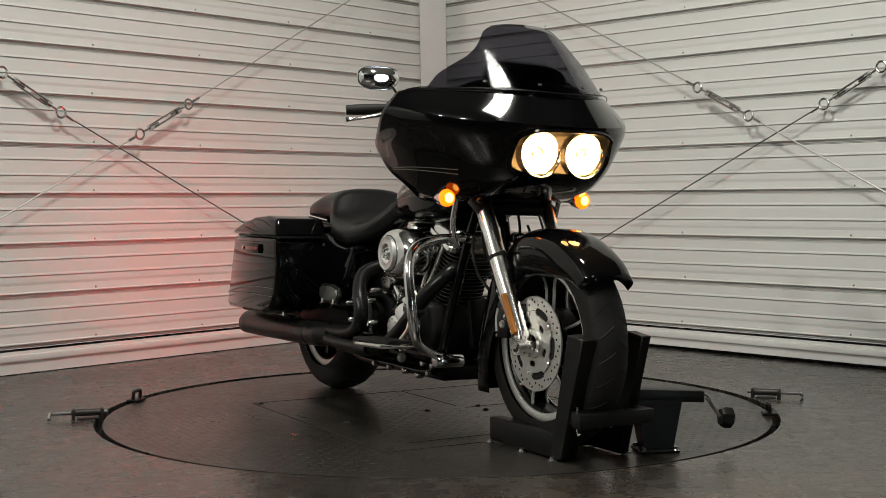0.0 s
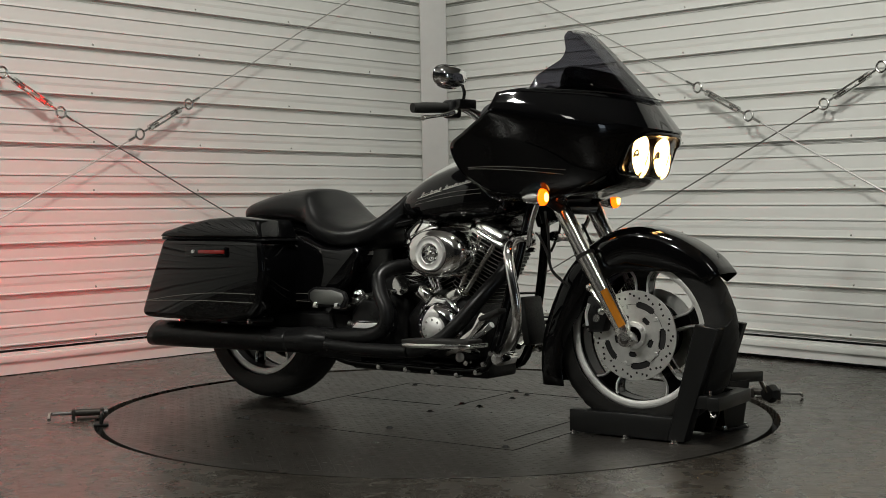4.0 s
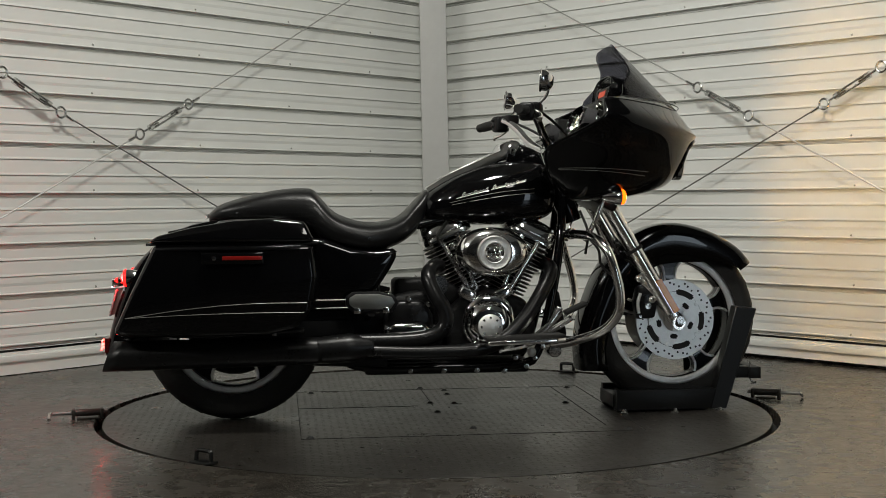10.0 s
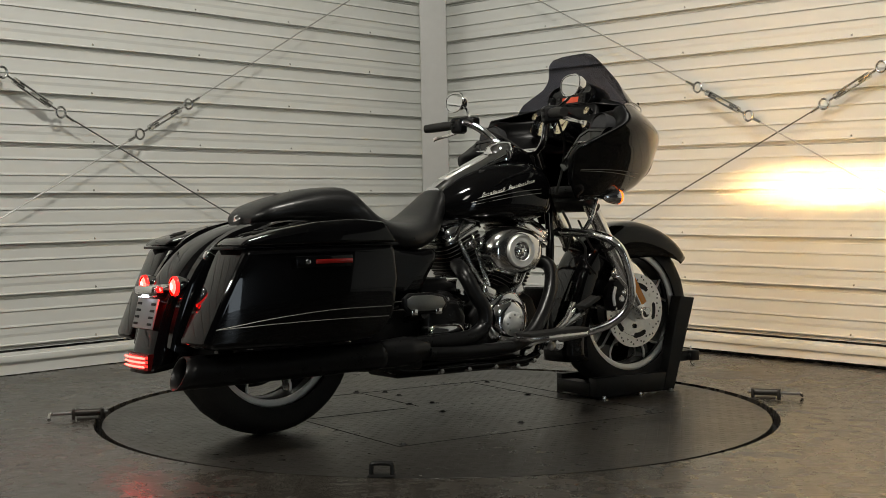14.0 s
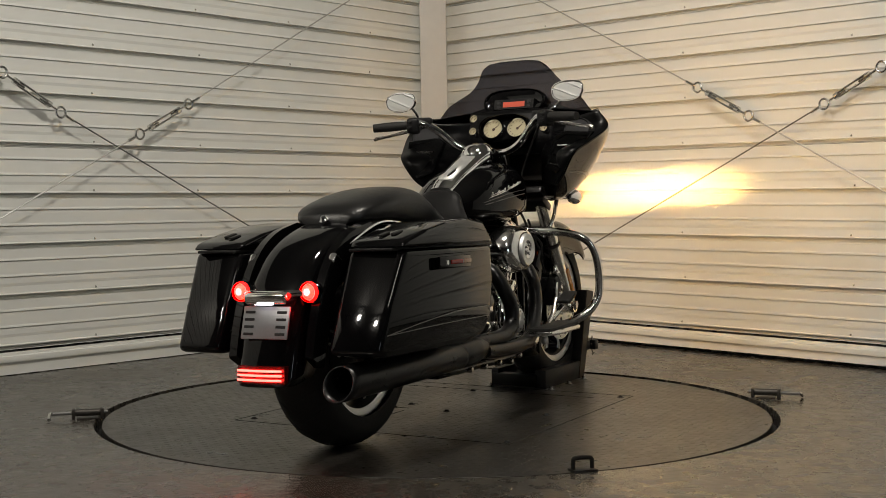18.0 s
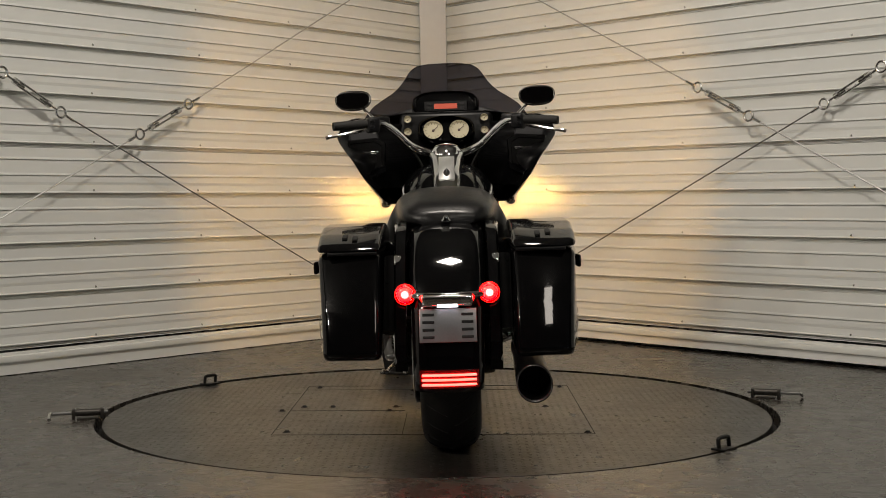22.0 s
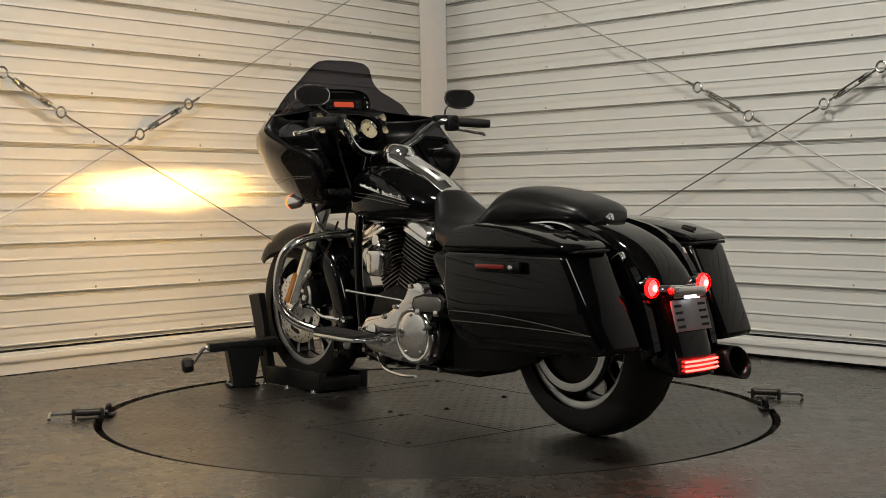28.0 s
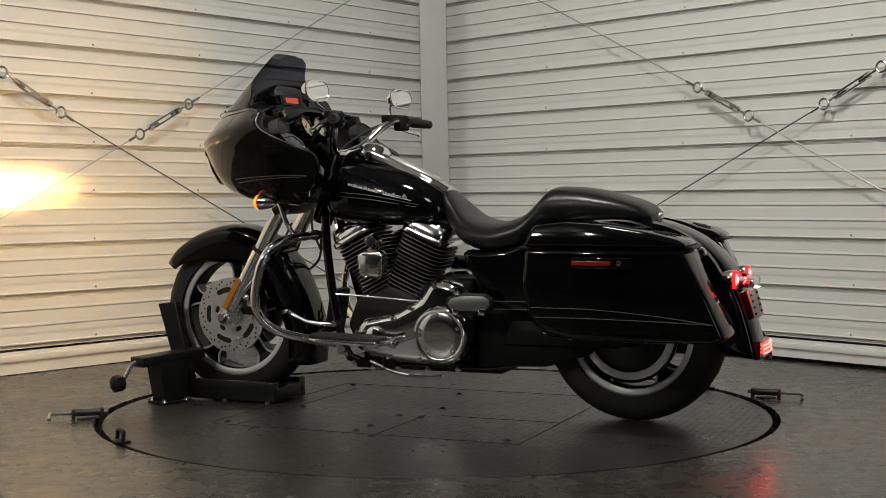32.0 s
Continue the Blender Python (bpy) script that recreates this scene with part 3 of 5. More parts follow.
part("axle", bm, M_CHROME, front_wheel)
for s in (-1, 1):
    bm = turned(B(), [(0.0, s * 0.155), (0.016, s * 0.155), (0.018, s * 0.14), (0.018, s * 0.12)], Matrix.Identity(4), 6)
    part("axle_nut", bm, M_ZINC, front_wheel)

# fork
for s in (-1, 1):
    y = s * 0.118
    top, bot = Vector((0.575, y, 0.82)), Vector((0.868, y, 0.325))
    d = (bot - top).normalized()
    fork = new("fork_leg")
    fork.parent = bike
    bm = tube(B(), [top, top + d * 0.26], 0.0285, 20)
    part("upper_tube", bm, M_SLIDER, fork, "chrome fork cover")
    bm = tube(B(), [top + d * 0.26, top + d * 0.30, bot - d * 0.075, bot - d * 0.045], [0.031, 0.0305, 0.030, 0.029], 20, 12)
    part("slider", bm, M_SLIDER, fork, "polished metal fork slider")
    bm = turned(B(), [(0.0335, 0), (0.0345, 0.006), (0.0335, 0.012), (0.029, 0.012)], axis(top + d * 0.255, d), 20)
    part("dust_seal", bm, M_RUBBER, fork)
    bm = B()
    turned(bm, [(0, -0.03), (0.024, -0.03), (0.026, 0), (0.024, 0.028), (0, 0.028)], axis(bot, Y), 18)
    slab(bm, [(bot.x - 0.018, bot.z - 0.012), (bot.x + 0.020, bot.z - 0.010), (bot.x - d.x * 0.06 + 0.022, bot.z - d.z * 0.06 + 0.012), (bot.x - d.x * 0.06 - 0.022, bot.z - d.z * 0.06 - 0.014)], y - 0.020, y + 0.020, 0.005, 2)
    part("axle_clamp", bm, M_SLIDER, fork)
    bm = turned(B(), [(0, 0.0305), (0.0085, 0.0305), (0.010, 0.031), (0.0155, 0.031), (0.017, 0.027)], axis(bot, Y * s), 18)
    part("axle_end", bm, M_BOLT, fork, "dark axle end")
    for h in (-0.115, -0.205):
        bm = B()
        ball(bm, bot + d * h + Vector((-0.036, 0, -0.012)), (0.018, 0.016, 0.016), 12)
        part("caliper_lug", bm, M_SLIDER, fork)
    bm = B()
    p = top + d * 0.40 + Vector((0.012, s * 0.026, 0.008))
    q = top + d * 0.535 + Vector((0.012, s * 0.026, 0.008))
    side = Vector((d.z, 0, -d.x)) * 0.0135
    rings(bm, [[v + side, v + side * 0.8 + Vector((0, s * 0.008, 0)), v - side * 0.8 + Vector((0, s * 0.008, 0)), v - side] for v in (p, p + (q - p) * 0.5, q)])
    part("amber_reflector", bm, M_AMBREF, fork, "amber side reflector strip")
    # caliper behind the leg
    c = bot + Vector((-0.115, -s * 0.02, 0.075))
    bm = B()
    slab(bm, [(c.x - 0.035, c.z - 0.06), (c.x + 0.03, c.z - 0.055), (c.x + 0.045, c.z + 0.02), (c.x + 0.03, c.z + 0.07), (c.x - 0.03, c.z + 0.06), (c.x - 0.045, c.z)], c.y - 0.03, c.y + 0.03, 0.008, 2)
    cal = part("brake_caliper", bm, M_SATIN, fork, "black brake caliper")
    bm = turned(B(), [(0, 0.005), (0.011, 0.006), (0.0135, 0.003), (0.014, -0.01)], axis(c + Vector((0.004, s * 0.03, -0.012)), (0, s, 0)), 18)
    part("piston_cap", bm, M_ZINC, cal)
    bm = turned(B(), [(0, 0.004), (0.005, 0.004), (0.006, 0), (0.006, -0.01)], axis(c + Vector((-0.026, s * 0.03, -0.05)), (0, s, 0)), 10)
    part("bolt", bm, M_ZINC, cal)
    bm = tube(B(), [(c.x - 0.030, c.y + s * 0.027, c.z - 0.038), (c.x - 0.034, c.y + s * 0.027, c.z), (c.x - 0.024, c.y + s * 0.027, c.z + 0.036)], 0.007, 8)
    part("caliper_rib", bm, M_ALU, cal, "bare metal rib")
    bm = tube(B(), [bot + d * -0.10 + Vector((-0.01, s * 0.012, 0)), bot + d * -0.16 + Vector((-0.05, 0, 0.02)), c + Vector((0.02, 0, 0.05))], 0.014, 8)
    part("caliper_mount", bm, M_SLIDER, fork)
    bm = tube(B(), [c + Vector((0, 0, 0.06)), c + Vector((-0.03, s * 0.01, 0.13)), (0.66, s * 0.08, 0.58), (0.60, s * 0.06, 0.70)], 0.0045, 8)
    part("brake_hose", bm, M_RUBBER, fork)
for z, x in ((0.80, 0.585), (0.765, 0.607)):
    bm = B()
    box(bm, (0.09, 0.30, 0.035), (x - 0.01, 0, z), (0, 30, 0), bevel=0.01)
    part("fork_clamp", bm, M_SATIN, bike)


def fender(name, centre, stations, mat, seg=18, square=False):
    """Skins U-shaped sections; stations of (x, z, half width, skirt depth), skirts reach towards centre."""
    st = spline(stations, 40)
    loops = []
    for x, z, w, skirt in st:
        p = Vector((x, 0, z))
        inw = (Vector((centre.x, 0, centre.z)) - p).normalized()
        if square and inw.z > 0:
            inw = Vector((math.copysign(1, inw.x), 0, 0))
        loop = []
        for k in range(seg + 1):
            a = math.pi * k / seg
            yy = w * math.copysign(abs(math.cos(a)) ** 0.55, math.cos(a))
            dep = (1 - math.sin(a) ** 0.6) * 0.06
            loop.append(p + Vector((0, yy, 0)) + inw * dep)
        loop = [p + Vector((0, w, 0)) + inw * skirt] + loop + [p + Vector((0, -w, 0)) + inw * skirt]
        loops.append(loop)
    bm = rings(B(), loops, closed=False)
    ob = part(name, bm, mat, bike, "", 50)
    sol = ob.modifiers.new("thickness", "SOLIDIFY")
    sol.thickness, sol.offset = 0.004, -1
    return ob


ff = fender("front_fender", FRONT, [(1.172, 0.548, 0.088, 0.055), (1.115, 0.607, 0.092, 0.088), (1.0, 0.668, 0.094, 0.130), (0.86, 0.694, 0.094, 0.150), (0.73, 0.655, 0.094, 0.14), (0.61, 0.545, 0.094, 0.14),
                                    (0.535, 0.38, 0.094, 0.12), (0.51, 0.25, 0.092, 0.10), (0.515, 0.15, 0.09, 0.10)], M_BLACK, square=True)
ff["label"] = "gloss black wrap-around front fender"
rf = fender("rear_fender", REAR, [(-0.42, 0.66, 0.10, 0.06), (-0.56, 0.705, 0.112, 0.10), (-0.72, 0.722, 0.115, 0.18), (-0.86, 0.705, 0.115, 0.22), (-0.99, 0.65, 0.113, 0.22), (-1.085, 0.56, 0.11, 0.20),
                                  (-1.140, 0.45, 0.105, 0.17), (-1.174, 0.34, 0.103, 0.15), (-1.196, 0.240, 0.10, 0.13)], M_BLACK)
rf["label"] = "gloss black rear fender"
for s in (-1, 1):
    pts = spline([(-0.80, 0.712), (-0.91, 0.685), (-1.00, 0.63), (-1.07, 0.54), (-1.12, 0.42), (-1.145, 0.32)], 14)
    bm = B()
    rings(bm, [[Vector((x + 0.012, s * 0.120, z)), Vector((x, s * 0.122, z + 0.006)), Vector((x, s * 0.150, z + 0.002)), Vector((x + 0.012, s * 0.156, z - 0.006)), Vector((x + 0.05, s * 0.156, z - 0.03)), Vector((x + 0.05, s * 0.120, z - 0.03))] for x, z in pts])
    part("fender_strip", bm, M_BLACK, rf, "gloss black strip between fender and saddlebag", 50)
# low lamp bar with three red lines
bar = new("tail_lamp")
bar.parent = bike
for k in range(3):
    bm = B()
    pts = [(-1.1965 - 0.012 * (1 - (yy / 0.10) ** 2) - 0.002 * (k == 0), yy, 0.263 + 0.0135 * k) for yy in np.linspace(-0.077, 0.077, 9)]
    tube(bm, pts, 0.0034, 8, 16)
    part("lamp_line", bm, M_REDLINE, bar, "glowing red lamp line")
bm = B()
rings(bm, [[Vector((-1.189 - 0.012 * (1 - (yy / 0.10) ** 2), yy, z)) for yy in np.linspace(-0.084, 0.084, 9)] + [Vector((-1.167, yy, z)) for yy in np.linspace(0.084, -0.084, 9)] for z in (0.252, 0.302)])
part("lens_base", bm, M_REDDARK, bar)

# rear signal bar, lamps and plate bracket
tail = new("tail_bracket")
tail.parent = bike
bm = tube(B(), [(-1.10, -0.12, 0.512), (-1.13, -0.07, 0.51), (-1.142, 0, 0.508), (-1.13, 0.07, 0.51), (-1.10, 0.12, 0.512)], 0.011, 10)
part("signal_bar", bm, M_CHROME, tail, "chrome signal bar")
bm = B()
box(bm, (0.045, 0.15, 0.034), (-1.147, 0, 0.5), (0, -10, 0), bevel=0.01, seg=3)
part("bar_cover", bm, M_POLISH, tail)
for s in (-1, 1):
    m = axis((-1.100, s * 0.122, 0.515), (-1, 0, 0))
    bm = turned(B(), [(0, -0.075), (0.010, -0.073), (0.022, -0.05), (0.029, -0.015), (0.0315, 0.0), (0.0315, 0.010)], m, 28)
    sig = part("rear_signal", bm, M_CHROME, tail, "round red rear lamp in a chrome shell, lit")
    bm = turned(B(), [(0.0312, 0.008), (0.0310, 0.014), (0.0295, 0.019), (0.0265, 0.021), (0.0255, 0.015)], m, 28)
    part("lens", bm, M_RED, sig)
    bm = turned(B(), [(0.0256, 0.015), (0.0205, 0.020), (0.0150, 0.0235), (0.0105, 0.0250)], m, 24)
    part("lamp_core", bm, M_REDHOT, sig)
    bm = turned(B(), [(0.0105, 0.0250), (0.006, 0.0262), (0, 0.0268)], m, 20)
    part("lamp_centre", bm, M_REDWHITE, sig)
    bm = turned(B(), [(0, 0.012), (0.008, 0.010), (0.011, 0)], axis((-1.146, s * 0.068, 0.505), (-1, 0, 0)), 12)
    part("side_lens", bm, M_RED, sig)
bm = B()
box(bm, (0.006, 0.164, 0.098), (-1.162, 0, 0.427), (0, 15, 0), bevel=0.002)
pl = part("plate_bracket", bm, M_PLATE, tail, "bare slotted licence plate bracket")
for s in (-1, 1):
    for k in range(4):
        bm = B()
        box(bm, (0.004, 0.034, 0.008), (-1.1655 + (k - 1.5) * 0.0056, s * 0.056, 0.4262 + (k - 1.5) * 0.021), (0, 15, 0), bevel=0.0015)
        part("slot", bm, M_PIT, pl)
bm = B()
box(bm, (0.014, 0.06, 0.003), (-1.168, 0, 0.4805), bevel=0.001)
part("plate_lamp", bm, M_PLATELAMP, tail)
# saddlebags
for s in (-1, 1):
    bag = new("saddlebag")
    bag.parent = bike
    bag["label"] = "gloss black hard saddlebag with lid"
    yi, yo = s * 0.205, s * 0.408

    def taper(x, y, z, s=s):
        k = (z - 0.34) / 0.3
        out = abs(y) > 0.3
        back = min(max((-x - 0.70) / 0.44, 0), 1) ** 1.5
        return (x + (0.014 if out and x < -1.0 else 0), s * (abs(y) - (0.002 * (1 - k) + 0.045 * back if out else 0.010)), z)
    bm = B()
    slab(bm, [(-0.468, 0.632), (-0.455, 0.52), (-0.475, 0.40), (-0.53, 0.345), (-0.62, 0.328), (-0.85, 0.325), (-1.105, 0.323), (-1.145, 0.336), (-1.085, 0.47), (-1.005, 0.632), (-0.75, 0.632)], yi, yo, 0.02, 3, taper)
    part("body", bm, M_BLACK, bag)
    bm = B()

    def crown(x, y, z, s=s):
        k = max((z - 0.64) / 0.07, 0)
        out = abs(y) > 0.3
        back = min(max((-x - 0.70) / 0.44, 0), 1) ** 1.5
        return (x, s * (abs(y) - ((0.020 * k + 0.045 * back) if out else 0.010) + (0.004 if out else 0)), z)
    slab(bm, [(-0.462, 0.638), (-0.495, 0.706), (-0.60, 0.717), (-0.74, 0.709), (-0.87, 0.688), (-0.985, 0.660), (-1.012, 0.638), (-0.75, 0.638)], yi, yo, 0.013, 3, crown)
    lid = part("lid", bm, M_BLACK, bag)
    for k in range(3):
        bm = B()
        box(bm, (0.05, 0.016, 0.006), (-0.93 + 0.022 * k, s * (0.275 + 0.032 * k), 0.681 - 0.004 * abs(k - 1)), (0, -11, 0), bevel=0.002)
        part("lid_bumper", bm, M_RUBBER, lid)
    bm = B()
    slab(bm, [(-0.45, 0.637), (-1.022, 0.637), (-1.022, 0.628), (-0.45, 0.628)], yi, s * 0.40, 0.003, 2, lambda x, y, z, s=s: (x, y if abs(y) < 0.3 else s * (0.398 - (0.045 if x < -0.9 else 0)), z))
    part("seal", bm, M_PLASTIC, bag)
    # latch with red reflector
    bm = B()
    box(bm, (0.205, 0.012, 0.038), (-0.735, s * 0.408, 0.585), (0, 0, 0), bevel=0.004)
    latch = part("latch", bm, M_BLACK, bag, "black latch lever")
    bm = B()
    box(bm, (0.132, 0.006, 0.014), (-0.702, s * 0.4155, 0.585), bevel=0.002)
    part("reflector", bm, M_REDREF, latch, "red side reflector")
    bm = turned(B(), [(0, 0.005), (0.007, 0.004), (0.009, 0)], axis((-0.795, s * 0.414, 0.585), (0, s, 0)), 12)
    part("lock", bm, M_CHROME, latch)
    # pinstripes on the bag's side, just proud of it
    for pts in ([(-1.09, 0.388), (-0.9, 0.415), (-0.7, 0.432), (-0.49, 0.434)], [(-1.09, 0.388), (-0.9, 0.397), (-0.7, 0.402), (-0.50, 0.402)]):
        bm = B()
        line = []
        for x, z in spline(pts, 12):
            k, back = (z - 0.34) / 0.3, min(max((-x - 0.70) / 0.44, 0), 1) ** 1.5
            line.append((x, s * (0.408 - 0.002 * (1 - k) - 0.045 * back + 0.0008), z))
        tube(bm, line, 0.0013, 5, 24)
        part("pinstripe", bm, M_STRIPE, bag, "thin silver pinstripe")
    bm = tube(B(), [(-0.50, s * 0.30, 0.335), (-0.85, s * 0.33, 0.325), (-1.0, s * 0.30, 0.33)], 0.009, 8)
    part("bag_rail", bm, M_SATIN, bag)
    for x in (-0.60, -0.95):
        bm = tube(B(), [(x, s * 0.31, 0.35), (x, s * 0.31, 0.318)], 0.011, 8)
        part("bag_mount", bm, M_CHROME, bag)

# side covers
for s in (-1, 1):
    bm = B()
    slab(bm, [(-0.50, 0.655), (-0.42, 0.645), (-0.33, 0.612), (-0.24, 0.602), (-0.185, 0.612), (-0.165, 0.595), (-0.18, 0.56), (-0.225, 0.49), (-0.27, 0.43), (-0.36, 0.392), (-0.50, 0.392)], s * 0.10, s * 0.216, 0.022, 4)
    cover = part("side_cover", bm, M_BLACK, bike, "gloss black side cover")
    for z in (0.432, 0.404):
        bm = tube(B(), [(-0.455, s * 0.2165, z), (-0.29, s * 0.2165, z)], 0.0013, 5)
        part("pinstripe", bm, M_STRIPE, cover)

# seat
bm = B()
loops = []
for x, top, low, w in spline([(-0.028, 0.80, 0.765, 0.05), (-0.045, 0.822, 0.735, 0.085), (-0.085, 0.785, 0.672, 0.120), (-0.155, 0.722, 0.622, 0.178), (-0.26, 0.705, 0.594, 0.214), (-0.37, 0.735, 0.612, 0.214), (-0.43, 0.792, 0.642, 0.194),
                              (-0.462, 0.826, 0.672, 0.174), (-0.52, 0.829, 0.69, 0.164), (-0.60, 0.821, 0.70, 0.158), (-0.70, 0.799, 0.705, 0.15), (-0.785, 0.772, 0.705, 0.130), (-0.825, 0.742, 0.705, 0.09)], 52):
    c, h = (top + low) / 2, (top - low) / 2
    loop = []
    for k in range(28):
        a = 2 * math.pi * k / 28
        ca, sa = math.cos(a), math.sin(a)
        loop.append(Vector((x, w * math.copysign(abs(ca) ** 0.75, ca), c + h * math.copysign(abs(sa) ** (0.8 if sa > 0 else 0.5), sa))))
    loops.append(loop)
rings(bm, loops)
seat = part("seat", bm, M_VINYL, bike, "black vinyl two-up seat", 60)
bm = turned(B(), [(0, 0.014), (0.008, 0.012), (0.012, 0.004), (0.016, 0)], axis((-0.832, 0, 0.724), (-0.6, 0, 1)), 12)
part("seat_screw", bm, M_CHROME, seat)

# fuel tank
bm = B()
TANK = [(-0.085, 0.745, 0.775, 0.035), (-0.075, 0.725, 0.79, 0.07), (-0.03, 0.705, 0.822, 0.115), (0.05, 0.694, 0.868, 0.152), (0.14, 0.690, 0.902, 0.170), (0.23, 0.690, 0.922, 0.178), (0.31, 0.695, 0.930, 0.175), (0.37, 0.705, 0.920, 0.162), (0.41, 0.73, 0.89, 0.13), (0.425, 0.76, 0.86, 0.08)]
loops = []
for x, low, top, w in spline(TANK, 40):
    loop = []
    for k in range(32):
        a = 2 * math.pi * k / 32
        ca, sa = math.cos(a), math.sin(a)
        mid = low + (top - low) * 0.40
        z = mid + (top - mid) * max(sa, 0) ** 0.85 - (mid - low) * max(-sa, 0) ** 0.6
        loop.append(Vector((x, w * math.copysign(abs(ca) ** 0.72, ca), z)))
    loops.append(loop)
rings(bm, loops)
tank = part("fuel_tank", bm, M_BLACK, bike, "gloss black teardrop fuel tank", 60)


def tank_side(x, z, s, out=0.0012):
    t = np.array(TANK)
    low, top, w = (np.interp(x, t[:, 0], t[:, k]) for k in (1, 2, 3))
    mid = low + (top - low) * 0.40
    if z >= mid:
        sa = min(max((z - mid) / (top - mid), 0), 1) ** (1 / 0.85)
    else:
        sa = min(max((mid - z) / (mid - low), 0), 1) ** (1 / 0.6)
    return Vector((x, s * (w * max(1 - sa * sa, 0) ** 0.36 + out), z))


for s in (-1, 1):
    # silver badge: two runs of plain slanted loops
    for first, count, tall in ((0.062, 9, 0.018), (0.172, 12, 0.017)):
        pts = []
        for k in range(count * 8 + 1):
            a = 2 * math.pi * k / 8
            x0 = first + 0.0105 * k / 8
            h = tall if k < 8 else (tall * 0.8 if k // 8 in (4, 8) else tall * 0.50)
            lift = h * (0.5 - 0.5 * math.cos(a))
            pts.append(tank_side(x0 + 0.0048 * math.sin(a) + lift * 0.75, 0.788 + 0.235 * (x0 - 0.06) + lift, s))
        bm = tube(B(), pts, 0.0009, 5, count * 16)
        part("badge_stroke", bm, M_BADGE, tank)
    bm = tube(B(), [tank_side(x, 0.787 + 0.235 * (x - 0.06), s) for x in np.linspace(0.05, 0.165, 8)], 0.0009, 5, 12)
    part("badge_underline", bm, M_BADGE, tank)
    for pts in ([(-0.07, 0.742), (0.05, 0.775), (0.2, 0.805), (0.33, 0.818)], [(-0.07, 0.742), (0.05, 0.765), (0.2, 0.79), (0.33, 0.803)]):
        bm = tube(B(), [tank_side(x, z, s, 0.0006) for x, z in spline([(a, b) for a, b in pts], 14)], 0.0012, 5, 30)
        part("pinstripe", bm, M_STRIPE, tank)
# chrome console and filler door
loops = []
for x, z, w in spline([(-0.045, 0.822, 0.046), (0.03, 0.868, 0.052), (0.12, 0.908, 0.056), (0.20, 0.945, 0.060), (0.25, 0.968, 0.067)], 16):
    loops.append([Vector((x, w, z - 0.03)), Vector((x, w * 0.96, z - 0.004)), Vector((x, w * 0.8, z + 0.004)), Vector((x, 0, z + 0.009)), Vector((x, -w * 0.8, z + 0.004)), Vector((x, -w * 0.96, z - 0.004)), Vector((x, -w, z - 0.03))])
console = part("tank_console", rings(B(), loops), M_CHROME, bike, "chrome tank console", 50)
bm = B()
turned(bm, [(0, 0.035), (0.025, 0.034), (0.045, 0.028), (0.058, 0.014), (0.064, 0.0), (0.066, -0.03)], axis((0.268, 0, 0.965), (-0.28, 0, 1)), 32)
part("filler_door", bm, M_CHROME, console, "round chrome filler door")
bm = B()
slab(bm, [(0.245, 0.935), (0.30, 0.985), (0.36, 0.965), (0.40, 0.90), (0.30, 0.88)], -0.066, 0.066, 0.018, 3)
part("console_nose", bm, M_BLACK, console)
bm = B()
rings(bm, [[Vector((x, y, z)) for y in (0.030, -0.030)] for x, z in ((0.0, 0.862), (0.1, 0.9085), (0.19, 0.9505))], caps=False, closed=False)
ins = part("console_inlay", bm, M_ALU, console)
ins.modifiers.new("thickness", "SOLIDIFY").thickness = 0.004

# fairing: feature lines from the nose to the rear, on the left half
FA = [(0.890, 0, 1.110), (0.862, 0.112, 1.115), (0.782, 0.214, 1.123), (0.684, 0.299, 1.128), (0.594, 0.366, 1.131), (0.534, 0.404, 1.12)]
FB = [(0.966, 0, 1.004), (0.942, 0.128, 1.008), (0.866, 0.243, 1.018), (0.757, 0.337, 1.035), (0.634, 0.405, 1.052), (0.52, 0.446, 1.056)]
FC = [(0.93, 0, 0.957), (0.915, 0.13, 0.955), (0.85, 0.238, 0.955), (0.735, 0.326, 0.96), (0.572, 0.396, 0.977), (0.41, 0.41, 0.993)]
FD = [(0.882, 0, 0.884), (0.873, 0.122, 0.882), (0.826, 0.208, 0.874), (0.72, 0.275, 0.871), (0.543, 0.34, 0.889), (0.338, 0.376, 0.952)]
FE = [(0.838, 0, 0.829), (0.822, 0.102, 0.824), (0.757, 0.172, 0.808), (0.648, 0.23, 0.796), (0.502, 0.282, 0.801), (0.346, 0.33, 0.876)]
FF = [(0.7, 0, 0.785), (0.665, 0.092, 0.782), (0.6, 0.15, 0.776), (0.515, 0.205, 0.772), (0.43, 0.25, 0.78), (0.375, 0.285, 0.83)]


def fairing_grid(nu, nv):
    rows = [spline(r, nu) for r in (FA, FB, FC, FD, FE, FF)]
    cols = []
    for i in range(nu):
        col = [r[i] for r in rows]
        # the brow is sharp at the nose and rounds off towards the rear
        sharp = spline(col[:2], nv // 4) + spline(col[1:], nv - nv // 4 + 1)[1:]
        ease = min(max((i / nu - 0.25) / 0.35, 0), 1)
        cols.append([a.lerp(b, ease) for a, b in zip(sharp, spline(col, nv))])
    return cols


def lamp_hole(p):
    return (abs(p.y) / 0.178) ** 4 + (abs(p.z - 0.925 + 0.10 * abs(p.y) * 0) / 0.066) ** 4


